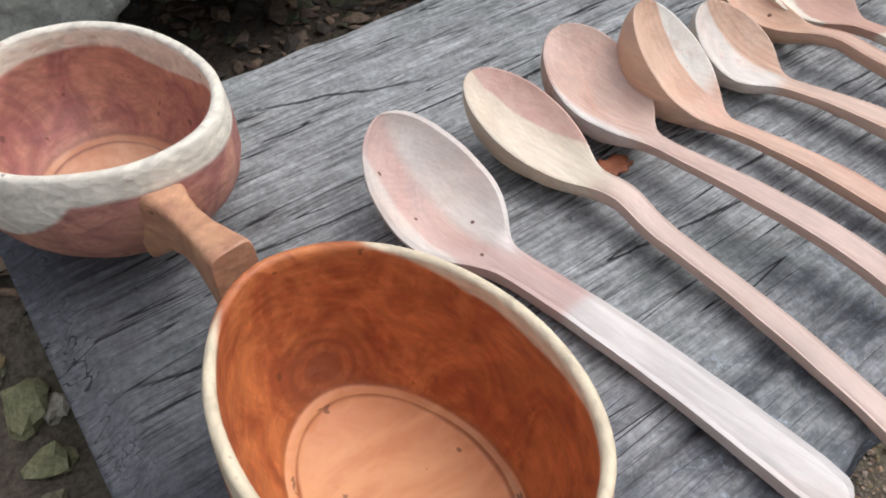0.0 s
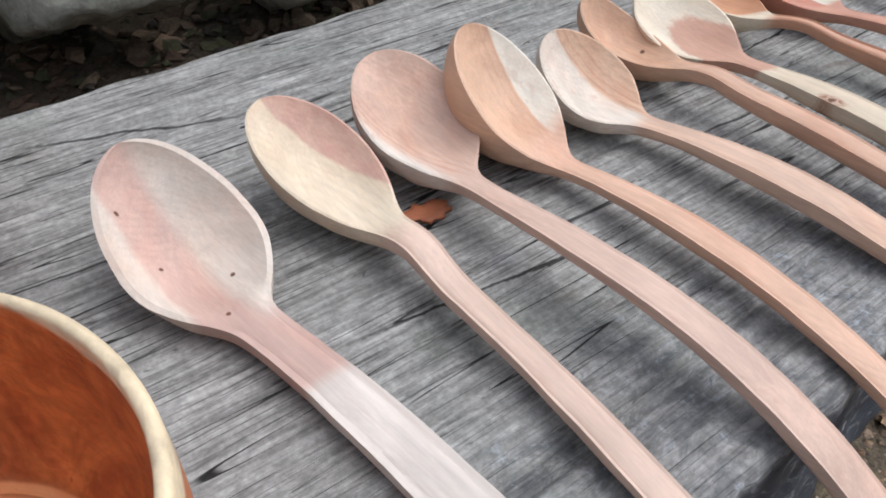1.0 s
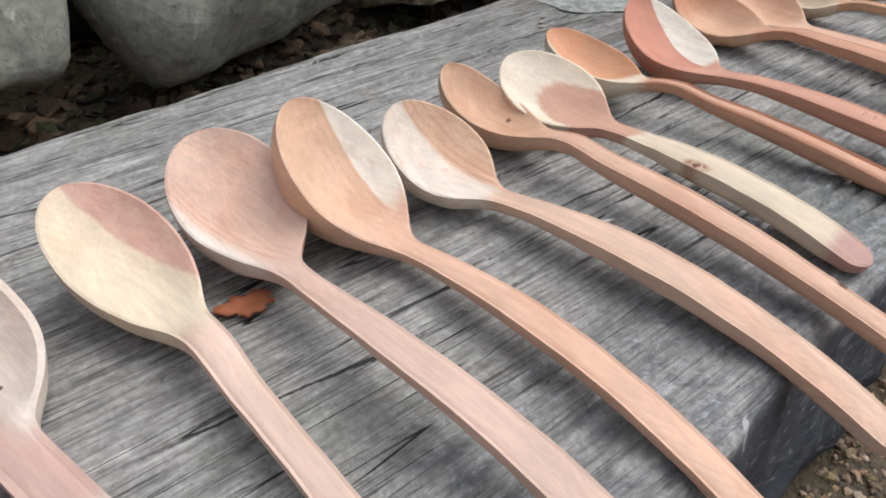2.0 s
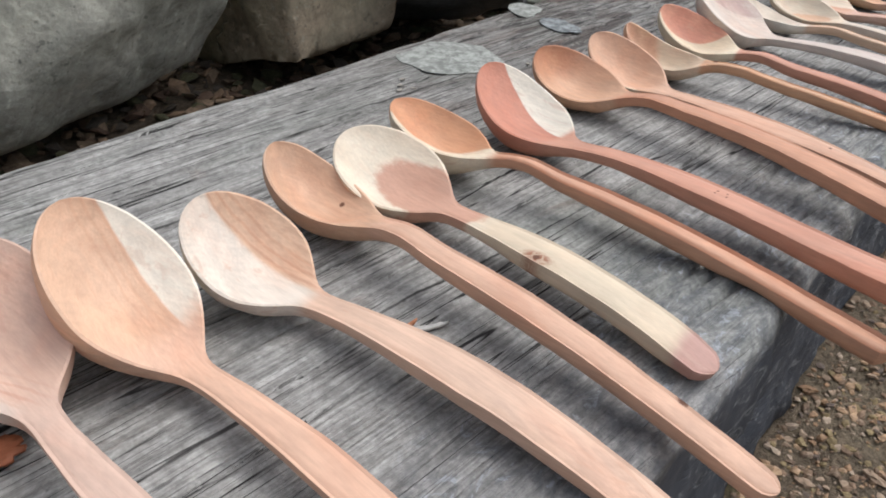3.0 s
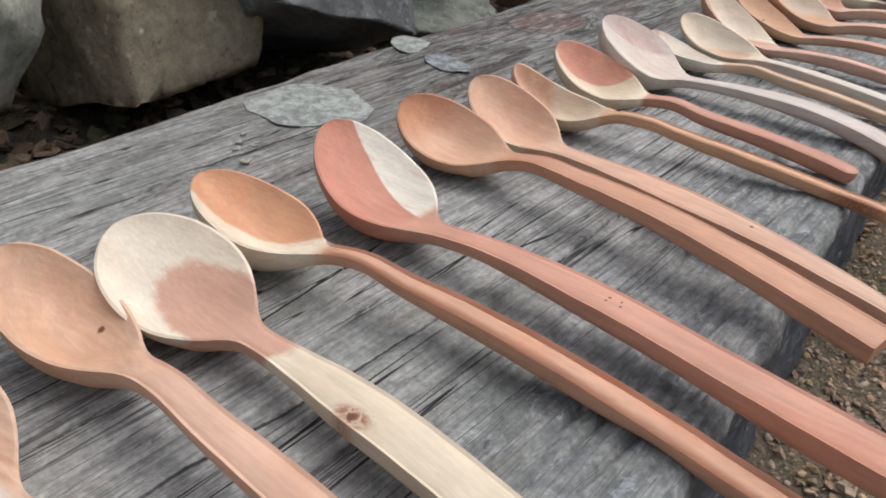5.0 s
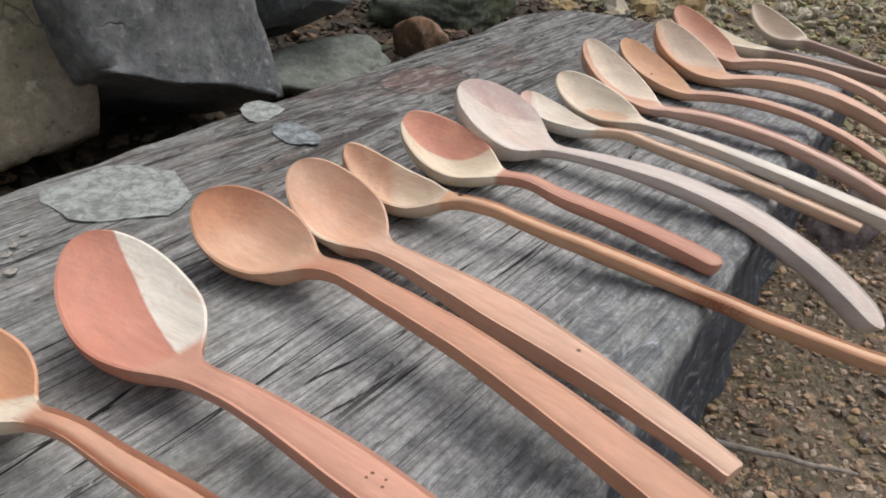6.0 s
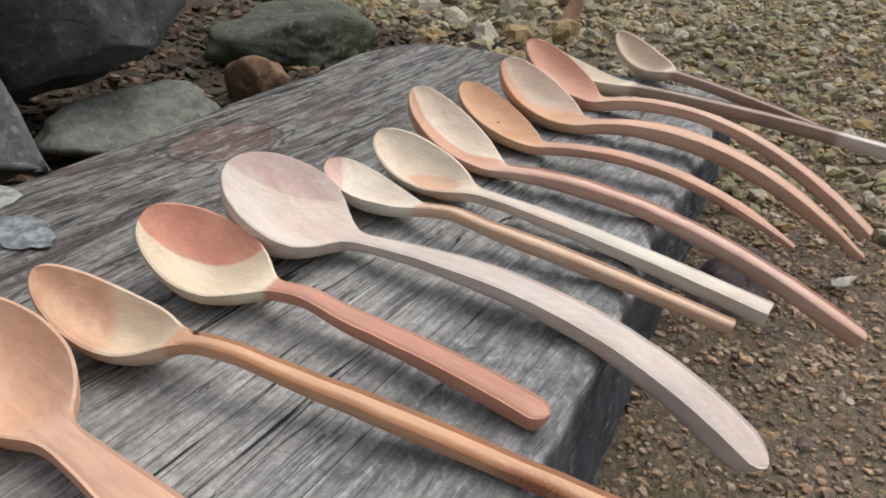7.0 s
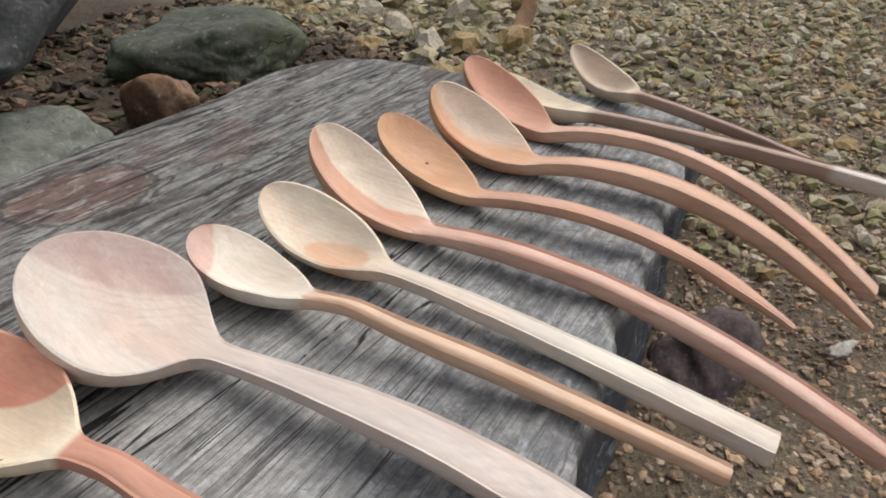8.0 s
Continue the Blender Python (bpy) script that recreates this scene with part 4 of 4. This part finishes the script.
# ---- the two carved cups ----
def cup_wood(name, heart, sap, level, tilt, blotch, seed, saddle=(0, 0, 0), brim=1.0, floor=None, knot=None, marks=()):
    """Carved cup: heartwood below, a tilted edge of pale sapwood above."""
    n = Nodes(name)
    x, y, z = n.axes()
    warp = n.math("MULTIPLY", n.math("SUBTRACT", n.noise(n.co, 40, 3.0), 0.5), 0.006)
    d = n.math("ADD", n.math("ADD", n.math("MULTIPLY", x, tilt[0]), n.math("MULTIPLY", y, tilt[1])), n.math("SUBTRACT", z, level))
    d = n.math("ADD", n.math("ADD", d, warp), n.math("MULTIPLY", n.math("MULTIPLY", x, x), saddle[0]))
    d = n.math("ADD", d, n.math("MULTIPLY", n.math("MULTIPLY", y, y), saddle[1]))
    d = n.math("ADD", d, n.math("MULTIPLY", n.math("MULTIPLY", x, y), saddle[2]))
    swirl = n.noise(n.scaled(1, 1, 0.8), 34 + seed, 5.0, 0.62, 1.6)
    body = n.mix(n.step(swirl, 0.36, 0.66), heart, blotch)
    rim = n.math("ADD", n.math("SUBTRACT", z, brim), n.math("MULTIPLY", warp, 0.3))
    col = n.mix(n.step(n.math("MAXIMUM", d, rim), -0.0012, 0.0012), body, sap)
    rings = n.noise(n.scaled(46, 70, 120), 1.0, 5.0, 0.65, 2.0)
    streak = n.noise(n.scaled(60, 60, 190), 1.0, 4.0, 0.6, 1.2)
    col = n.mix(n.math("MULTIPLY", n.step(streak, 0.56, 0.70, 0.0, 0.38), n.step(d, 0.0, -0.002)), col, tuple(c * k for c, k in zip(heart, (0.55, 0.45, 0.45))))
    col = n.shade(col, n.math("MULTIPLY", n.step(rings, 0.3, 0.7, 0.80, 1.10), n.step(n.noise(n.co, 150, 3.0), 0.3, 0.7, 0.92, 1.05)))
    if knot:                                      # the pale eye of a branch with a dark ring round it
        kx, ky, kz, r = knot
        eye = n.t.nodes.new("ShaderNodeVectorMath")
        eye.operation = "DISTANCE"
        n.put(eye.inputs[0], n.co)
        eye.inputs[1].default_value = (kx, ky, kz)
        off = n.math("ADD", eye.outputs["Value"], n.math("MULTIPLY", warp, 0.45))
        inside = n.step(off, r * 0.95, r * 0.80)
        col = n.mix(n.math("MULTIPLY", inside, 0.7), col, tuple(min(0.8, c * 1.08) for c in heart))
        grow = n.math("SINE", n.math("MULTIPLY", off, 2600.0))
        round_it = n.math("MULTIPLY", n.step(off, r * 0.9, r), n.step(off, r * 2.1, r * 1.1))
        col = n.mix(n.math("MULTIPLY", round_it, n.step(grow, -0.6, 1.0, 0.45, 0.9)), col, tuple(c * k for c, k in zip(heart, (0.42, 0.36, 0.40))))
    for mx, my, mz, r in marks:                   # small dark flecks
        fleck = n.t.nodes.new("ShaderNodeVectorMath")
        fleck.operation = "DISTANCE"
        n.put(fleck.inputs[0], n.co)
        fleck.inputs[1].default_value = (mx, my, mz)
        off = n.math("ADD", fleck.outputs["Value"], n.math("MULTIPLY", warp, 0.25))
        col = n.mix(n.step(off, r * 1.2, r * 0.6, 0.0, 0.9), col, tuple(c * 0.14 for c in heart))
    if floor:                                     # paler wood laid bare in the flat bottom
        top, tone = floor
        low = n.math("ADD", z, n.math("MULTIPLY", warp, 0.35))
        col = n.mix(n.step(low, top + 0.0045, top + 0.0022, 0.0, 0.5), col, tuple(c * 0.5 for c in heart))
        veined = n.mix(n.step(n.noise(n.scaled(60, 25, 40), 1.0, 4.0, 0.6, 0.8), 0.35, 0.65), tone, tuple(c * k for c, k in zip(tone, (0.85, 0.72, 0.65))))
        col = n.mix(n.step(low, top + 0.0024, top + 0.0012), col, veined)
    dark = n.noise(n.co, 150, 2.0, 0.5)
    col = n.mix(n.step(dark, 0.71, 0.75, 0.0, 0.7), col, tuple(c * 0.25 for c in heart))
    facets = n.t.nodes.new("ShaderNodeTexVoronoi")
    n.put(facets.inputs["Vector"], n.scaled(48, 48, 62))
    return n.finish(col, 0.5, n.math("ADD", facets.outputs["Distance"], n.math("MULTIPLY", swirl, 0.6)), 0.20, 0.0022, 0.4)


def cup_body(cup, rim_label, a, b, egg, high, mat, lip, foot=0.55, bulge=0.10, shift=0.0, floor_t=0.010):
    """Hollow cup with an egg-shaped mouth, a bellied wall and a small flat foot."""
    seg = 84

    def ring(scale, z, inset=0.0, wob=0.0006):
        out = []
        for k in range(seg):
            g = 2 * math.pi * k / seg
            px, py = (a - inset) * math.cos(g) * scale, (b - inset) * math.sin(g) * (1 + egg * math.cos(g)) * scale
            j = 1 + 0.016 * noise.noise(Vector((math.cos(g) * 2.2, math.sin(g) * 2.2, z * 60 + shift)))
            rim = 0.0012 * noise.noise(Vector((math.cos(g) * 1.6, math.sin(g) * 1.6, shift))) if z > high * 0.8 else 0.0
            out.append(Vector((px * j, py * j, z + rim)))
        return out

    def belly(t):
        # share of the mouth's radius at the share t of the height
        return foot + (1 - foot) * (1 - (1 - t) ** 2.6) + bulge * math.sin(math.pi * t) * (1 - t * 0.4)

    rings = [ring(foot * 0.5, 0.0008), ring(foot * 0.96, 0.0)]
    rings += [ring(belly(t), t * high) for t in (0.03, 0.08, 0.15, 0.24, 0.35, 0.47, 0.6, 0.73, 0.85, 0.94, 0.985)]
    rings += [ring(1.0, high, lip * 0.18), ring(1.0, high + 0.0004, lip * 0.5), ring(1.0, high - 0.0003, lip * 0.85)]
    for t in (0.98, 0.93, 0.84, 0.72, 0.6, 0.47, 0.35, 0.26, 0.2):
        rings.append(ring(belly(t), t * high, lip))
    last = belly(0.2)
    rings += [ring(last * 0.94, max(floor_t, high * 0.145), lip), ring(last * 0.87, floor_t + 0.0022, lip), ring(last * 0.82, floor_t + 0.0006, lip), ring(last * 0.3, floor_t, lip)]
    verts = [v for q in rings for v in q]
    faces = grid_faces(len(rings), seg, wrap=True)
    body = faces[:11 * seg] + faces[17 * seg:] + [tuple(reversed(range(seg))), tuple(range((len(rings) - 1) * seg, len(rings) * seg))]
    whole = mesh_from("cup", verts, faces, mat)
    normals = [v.normal.copy() for v in whole.vertices]
    bpy.data.meshes.remove(whole)
    for name, mine, note in (("bowl", body, ""), ("rim", faces[11 * seg:17 * seg], rim_label)):
        used = sorted({i for f in mine for i in f})
        at = {i: k for k, i in enumerate(used)}
        me = mesh_from(name, [verts[i] for i in used], [tuple(at[i] for i in f) for f in mine], mat)
        me.normals_split_custom_set_from_vertices([normals[i] for i in used])
        part(name, me, cup, note)


def loft(name, rows, mat, smooth=True):
    seg = len(rows[0])
    verts = [v for r in rows for v in r]
    faces = grid_faces(len(rows), seg, wrap=True) + [tuple(range((len(rows) - 1) * seg, len(rows) * seg)), tuple(reversed(range(seg)))]
    me = mesh_from(name, verts, faces, mat, smooth)
    bm = bmesh.new()
    bm.from_mesh(me)
    bmesh.ops.recalc_face_normals(bm, faces=bm.faces)
    for e in bm.edges:
        if len(e.link_faces) == 2 and e.calc_face_angle(0.0) > radians(35):
            e.smooth = False
    bm.to_mesh(me)
    bm.free()
    return me


def rect_ring(c, sd, uz, w, t, power=6.0, seg=20):
    out = []
    for j in range(seg):
        g = 2 * math.pi * (j + 0.5) / seg
        cx, cz = math.cos(g), math.sin(g)
        out.append(c + sd * (math.copysign(abs(cx) ** (2 / power), cx) * w / 2) + uz * (math.copysign(abs(cz) ** (2 / power), cz) * t / 2))
    return out


cup_a = new("wooden_cup")
cup_a.matrix_basis = pose(0.095, 0.231, TOP + 0.0004, 0, 0, 15.5)
tagged(cup_a, "carved red wooden cup with pale rim and waisted handle", "cup", "carved cups")
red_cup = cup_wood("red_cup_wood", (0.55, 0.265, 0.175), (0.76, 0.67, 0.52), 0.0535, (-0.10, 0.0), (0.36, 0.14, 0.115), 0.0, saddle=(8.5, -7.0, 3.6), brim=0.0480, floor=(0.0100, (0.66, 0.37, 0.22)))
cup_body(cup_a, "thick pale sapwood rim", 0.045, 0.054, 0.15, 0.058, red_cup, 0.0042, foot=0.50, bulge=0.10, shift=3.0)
ring_rows = []
way = Vector((-0.13, -0.99, 0)).normalized()
sd = Vector((0, 0, 1)).cross(way)
for d, z, w, t in ((0.0470, 0.032, 0.0215, 0.0340), (0.0525, 0.034, 0.0165, 0.0280), (0.058, 0.0355, 0.0124, 0.0225), (0.066, 0.0362, 0.0104, 0.0185), (0.075, 0.0360, 0.0110, 0.0195), (0.083, 0.0345, 0.0132, 0.0250), (0.090, 0.0322, 0.0152, 0.0325), (0.0935, 0.0310, 0.0158, 0.0360), (0.0942, 0.0310, 0.0152, 0.0352)):
    ring_rows.append(rect_ring(way * d + Vector((0, 0, z)), sd, Vector((0, 0, 1)), w, t))
part("handle", loft("handle", ring_rows, cup_wood("handle_wood", (0.56, 0.29, 0.15), (0.42, 0.18, 0.10), 0.5, (0, 0), (0.44, 0.20, 0.11), 5.0)), cup_a, "orange-brown handle flaring to a flat end")

cup_b = new("wooden_cup")
cup_b.matrix_basis = pose(0.1142, 0.0596, TOP - 0.0004, -2.4, 2.1, 0) @ pose(0, 0, 0, 0, 0, -86.3)
tagged(cup_b, "deep oval wooden cup, orange inside with a cream rim", "cup", "carved cups")
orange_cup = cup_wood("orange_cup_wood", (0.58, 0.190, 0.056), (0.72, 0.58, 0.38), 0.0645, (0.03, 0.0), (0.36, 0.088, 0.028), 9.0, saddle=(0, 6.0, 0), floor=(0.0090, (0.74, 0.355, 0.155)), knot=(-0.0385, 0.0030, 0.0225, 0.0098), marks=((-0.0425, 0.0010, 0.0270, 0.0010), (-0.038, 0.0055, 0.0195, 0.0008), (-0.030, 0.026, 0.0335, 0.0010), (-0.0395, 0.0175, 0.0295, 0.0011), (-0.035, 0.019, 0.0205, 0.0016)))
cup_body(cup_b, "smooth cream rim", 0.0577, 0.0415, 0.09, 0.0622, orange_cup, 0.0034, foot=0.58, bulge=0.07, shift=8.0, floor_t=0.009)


# ---- shavings, flakes and bits on the plank ----
def flake(name, label, category, at, size, turn, mat, seed, curl=0.25, thick=0.0011, jag=0.25, z=0.0, corners=0):
    """A thin chip with a ragged outline and a little curl."""
    rng = np.random.default_rng(seed)
    seg, rows = 30, []
    out = [1 + jag * (rng.random() - 0.5) + 0.10 * math.sin(3 * k / seg * 6.28 + seed) + 0.06 * math.sin(5 * k / seg * 6.28 + 2 * seed) for k in range(seg)]
    if corners:                                   # a broken angular outline
        rim = rng.uniform(0.74, 1.18, corners)
        out = [float(np.interp(k / seg * corners, range(corners + 1), list(rim) + [rim[0]])) + 0.25 * jag * (rng.random() - 0.5) for k in range(seg)]
    verts, faces = [], []
    for level in (0, 1):
        for s in (1.0, 0.66, 0.33, 0.0):
            for k in range(seg):
                g = 2 * math.pi * k / seg
                x, y = math.cos(g) * size[0] * out[k] * s, math.sin(g) * size[1] * out[k] * s
                bow = curl * (x * x / size[0] + 0.3 * abs(y)) + 0.0004 * noise.noise((x * 200, y * 200, seed))
                verts.append((x, y, bow + level * thick))
    ring = 4 * seg
    for level in (0, 1):
        for i in range(3):
            for k in range(seg):
                j = (k + 1) % seg
                q = (level * ring + i * seg + k, level * ring + i * seg + j, level * ring + (i + 1) * seg + j, level * ring + (i + 1) * seg + k)
                faces.append(q if level else q[::-1])
    for k in range(seg):
        j = (k + 1) % seg
        faces.append((k, j, ring + j, ring + k))
    ob = new(name, mesh_from(name, verts, faces, mat, smooth=not corners))
    ob.matrix_basis = pose(at[0], at[1], TOP + 0.0006 + z, *turn)
    return tagged(ob, label, category)


chip_mat = plain_mat("red_shaving", (0.38, 0.13, 0.06), 0.2, 500, 0.6, (0.3, 1, 1))
curl_mat = plain_mat("orange_shaving", (0.42, 0.17, 0.08), 0.2, 500, 0.6)
splinter_mat = plain_mat("grey_splinter", (0.52, 0.50, 0.46), 0.25, 400)


def lichen_crust(name, dull, pale):
    n = Nodes(name)
    cell = n.t.nodes.new("ShaderNodeTexVoronoi")
    cell.feature = "DISTANCE_TO_EDGE"
    n.put(cell.inputs["Vector"], n.co)
    cell.inputs["Scale"].default_value = 150
    soft = n.noise(n.co, 120, 4.0, 0.7)
    crack = n.step(n.math("ADD", cell.outputs["Distance"], n.math("MULTIPLY", n.math("SUBTRACT", soft, 0.5), 0.3)), 0.0, 0.12)
    col = n.mix(n.step(soft, 0.36, 0.64), dull, pale)
    col = n.mix(n.math("ADD", n.math("MULTIPLY", crack, 0.35), 0.65), (0.10, 0.10, 0.095), col)
    return n.finish(col, 0.9, n.math("ADD", soft, n.math("MULTIPLY", crack, 0.3)), 0.5, 0.0006, 0.2)


lichen_mat = lichen_crust("pale_lichen", (0.21, 0.218, 0.195), (0.36, 0.37, 0.335))
blue_lichen = lichen_crust("blue_lichen", (0.12, 0.13, 0.13), (0.29, 0.31, 0.305))
bit_mat = plain_mat("pale_crumb", (0.36, 0.33, 0.28), 0.4, 300, 0.9)
leaf_mat = plain_mat("dry_leaf", (0.52, 0.31, 0.19), 0.25, 200, 0.7)
flake("wood_shaving", "ragged red-brown wood shaving on the plank", "shaving", (0.2715, 0.1305), (0.0085, 0.0052), (4, -3, -12), chip_mat, 5, 0.12, jag=0.4)
flake("wood_shaving", "curled orange wood shaving on the plank", "shaving", (0.3840, 0.0935), (0.0058, 0.0016), (20, 0, -8), curl_mat, 7, 0.35, jag=0.3)
flake("splinter", "pale grey splinter lying on the plank", "splinter", (0.3925, 0.0885), (0.0062, 0.0011), (0, 0, -25), splinter_mat, 8, 0.05, jag=0.5)
flake("lichen_patch", "crusty pale grey lichen patch on the plank", "lichen", (0.580, 0.2655), (0.0290, 0.0365), (0, 0, -14), lichen_mat, 11, 0.0, 0.0005, 0.45, corners=7)
flake("lichen_patch", "narrow pale lichen patch near the back edge", "lichen", (0.6885, 0.3000), (0.0125, 0.0165), (0, 0, -30), lichen_mat, 12, 0.0, 0.0005, 0.45, corners=7)
flake("lichen_patch", "small grey-blue lichen patch on the plank", "lichen", (0.6790, 0.2590), (0.0105, 0.0190), (0, 0, -18), blue_lichen, 13, 0.0, 0.0005, 0.45, corners=7)
for k, (x, y, s) in enumerate(((0.5165, 0.2345, 0.0042), (0.5215, 0.2475, 0.0035), (0.5265, 0.2525, 0.0030), (0.529, 0.2445, 0.0024), (0.5335, 0.259, 0.0024), (0.663, 0.213, 0.0028), (0.606, 0.226, 0.0022))):
    flake("wood_crumb", "tiny pale flake of rotten wood on the plank", "crumb", (x, y), (s * 0.65, s * 0.42), (0, 0, 40 * k), bit_mat, 20 + k, 0.1, 0.0007, 0.7)

# ---- things on the ground ----
def ground_at(x, y):
    return float(ground_full(np.array([x]), np.array([y]))[0])


leaf = flake("dry_leaf", "dry orange-brown leaf standing up in the gravel", "leaf", (1.398, 0.313), (0.024, 0.011), (0, 0, 0), leaf_mat, 31, 0.3, 0.0008, 0.15)
leaf.matrix_basis = pose(1.398, 0.313, ground_at(1.398, 0.313) + 0.012, 10, -62, -20)
chip = flake("wood_chip", "pale wood chip lying on the gravel", "chip", (0.954, -0.033), (0.011, 0.0035), (0, 0, -28), bit_mat, 33, 0.1, 0.0014, 0.4)
chip.matrix_basis = pose(0.954, -0.033, ground_at(0.954, -0.033) + 0.007, 6, 4, -28)


def twig(label, a, b, thick, mat, seed):
    rows, count = [], 14
    a, b = Vector(a), Vector(b)
    way = (b - a).normalized()
    sd = Vector((0, 0, 1)).cross(way).normalized()
    uz = way.cross(sd)
    for k in range(count):
        f = k / (count - 1)
        c = a.lerp(b, f) + sd * (0.002 * noise.noise((f * 3, seed, 0))) + uz * (0.002 * noise.noise((f * 4, 0, seed)))
        rows.append([c + (sd * math.cos(g) + uz * math.sin(g)) * (thick * (1.15 - 0.5 * f)) for g in (2 * math.pi * j / 9 for j in range(9))])
    ob = new("twig", loft("twig", rows, mat))
    tagged(ob, label, "twig")


twig_mat = plain_mat("grey_twig", (0.34, 0.29, 0.235), 0.3, 220, 0.85, (1, 1, 1))
twig("dry grey-brown twig lying on the gravel", (0.698, 0.018, ground_at(0.698, 0.018) + 0.008), (0.722, -0.036, ground_at(0.722, -0.036) + 0.007), 0.0014, twig_mat, 2)

# ---- gravel, litter ----
ICO = bmesh.new()
bmesh.ops.create_icosphere(ICO, subdivisions=1, radius=1.0)
ICO_V = np.array([v.co[:] for v in ICO.verts])
ICO_F = np.array([[v.index for v in f.verts] for f in ICO.faces])
ICO.free()
ICO2 = bmesh.new()
bmesh.ops.create_icosphere(ICO2, subdivisions=2, radius=1.0)
ICO2_V = np.array([v.co[:] for v in ICO2.verts])
ICO2_F = np.array([[v.index for v in f.verts] for f in ICO2.faces])
ICO2.free()


def scatter(name, label, spots, sizes, mat, seed, base_v, base_f, flat=(0.45, 0.8), sink=0.25, smooth=False):
    rng = np.random.default_rng(seed)
    V, F = [], []
    spots = np.array(spots)
    level = ground_full(spots[:, 0], spots[:, 1])
    for k, ((x, y), s) in enumerate(zip(spots, sizes)):
        v = base_v * (1 + 0.28 * rng.normal(size=(len(base_v), 1)).clip(-1.2, 1.2))
        v = v * np.array([1, rng.uniform(0.6, 1.0), rng.uniform(*flat)]) * s
        e = np.array(Euler(rng.uniform(-0.5, 0.5, 2).tolist() + [rng.uniform(0, 6.28)]).to_matrix())
        v = v @ e.T + np.array([x, y, level[k] + s * (0.5 - sink)])
        F.append(base_f + len(base_v) * k)
        V.append(v)
    V, F = np.concatenate(V), np.concatenate(F)
    me = bpy.data.meshes.new(name)
    me.from_pydata(V.tolist(), [], F.tolist())
    me.materials.append(mat)
    if smooth:
        me.polygons.foreach_set("use_smooth", [True] * len(me.polygons))
    me.update()
    tagged(new(name, me), label, "gravel", kind="stuff")


def clear_of_plank(x, y):
    return not (0.04 < x < 1.09 and float(plank_front(x)) - 0.002 < y < float(plank_back(x)) + 0.002)


def spots_in(count, box, seed, lo, hi, power=2.2, leafy=False):
    """Places clear of the plank, and with leafy also clear of the dark litter round the stones."""
    rng = np.random.default_rng(seed)
    pts, sizes = [], []
    while len(pts) < count:
        x, y = rng.uniform(box[0], box[2]), rng.uniform(box[1], box[3])
        if clear_of_plank(x, y) and not (leafy and y > 0.29 and x < 1.20 + 0.35 * (y - 0.35)):
            pts.append((x, y))
            sizes.append(lo + (hi - lo) * rng.random() ** power)
    return pts, sizes


GREYS = ((0.292, 0.210, 0.143), (0.204, 0.141, 0.096), (0.360, 0.267, 0.185), (0.346, 0.222, 0.131), (0.160, 0.123, 0.098), (0.428, 0.335, 0.246), (0.271, 0.207, 0.108), (0.244, 0.165, 0.108), (0.454, 0.307, 0.187))
gravel_tones = gravel_mat("gravel", GREYS)
far_tones = gravel_mat("tan_gravel", ((0.325, 0.265, 0.150), (0.250, 0.212, 0.125), (0.385, 0.320, 0.205), (0.320, 0.225, 0.105), (0.235, 0.215, 0.140), (0.430, 0.370, 0.275), (0.255, 0.235, 0.118)))
# brown litter, its tones darkened to carry the shade of the gap
shaded_litter = gravel_mat("litter", ((0.075, 0.046, 0.030), (0.10, 0.070, 0.044), (0.050, 0.040, 0.030), (0.15, 0.105, 0.068), (0.065, 0.062, 0.032), (0.19, 0.125, 0.078)))
p, s = spots_in(36000, (0.16, -0.24, 1.45, 0.10), 41, 0.0009, 0.0032, 2.6)
scatter("fine_gravel", "fine brown and grey angular gravel beside the plank", p, s, gravel_tones, 42, ICO_V, ICO_F, flat=(0.35, 0.7), sink=0.42)
p, s = spots_in(420, (0.16, -0.24, 1.30, 0.10), 43, 0.0030, 0.0062, 2.5)
scatter("coarse_gravel", "coarser mixed pebbles scattered over the fine gravel", p, s, gravel_tones, 44, ICO2_V, ICO2_F, flat=(0.35, 0.7), sink=0.42)
p, s = spots_in(20000, (1.02, -0.15, 2.4, 0.95), 45, 0.0016, 0.0085, 2.6, True)
scatter("tan_gravel", "sandy tan gravel beyond the end of the plank", p, s, far_tones, 46, ICO_V, ICO_F)
p, s = spots_in(430, (1.12, 0.28, 2.2, 0.90), 47, 0.008, 0.021, 2.0, True)
scatter("pebbles", "ochre and grey pebbles beyond the plank", p, s, far_tones, 48, ICO2_V, ICO2_F, smooth=False)
p, s = spots_in(10500, (-0.25, 0.29, 1.32, 0.72), 49, 0.002, 0.0095, 2.2)
scatter("leaf_litter", "leaf litter and bark crumbs between the stones, darkened for the gap's shade", p, s, shaded_litter, 50, ICO_V, ICO_F, flat=(0.2, 0.5))
p, s = spots_in(160, (-0.25, -0.05, 0.035, 0.42), 51, 0.006, 0.018, 2.0)
scatter("pebbles", "pale and grey pebbles at the plank's end", p, s, far_tones, 52, ICO2_V, ICO2_F, smooth=False)
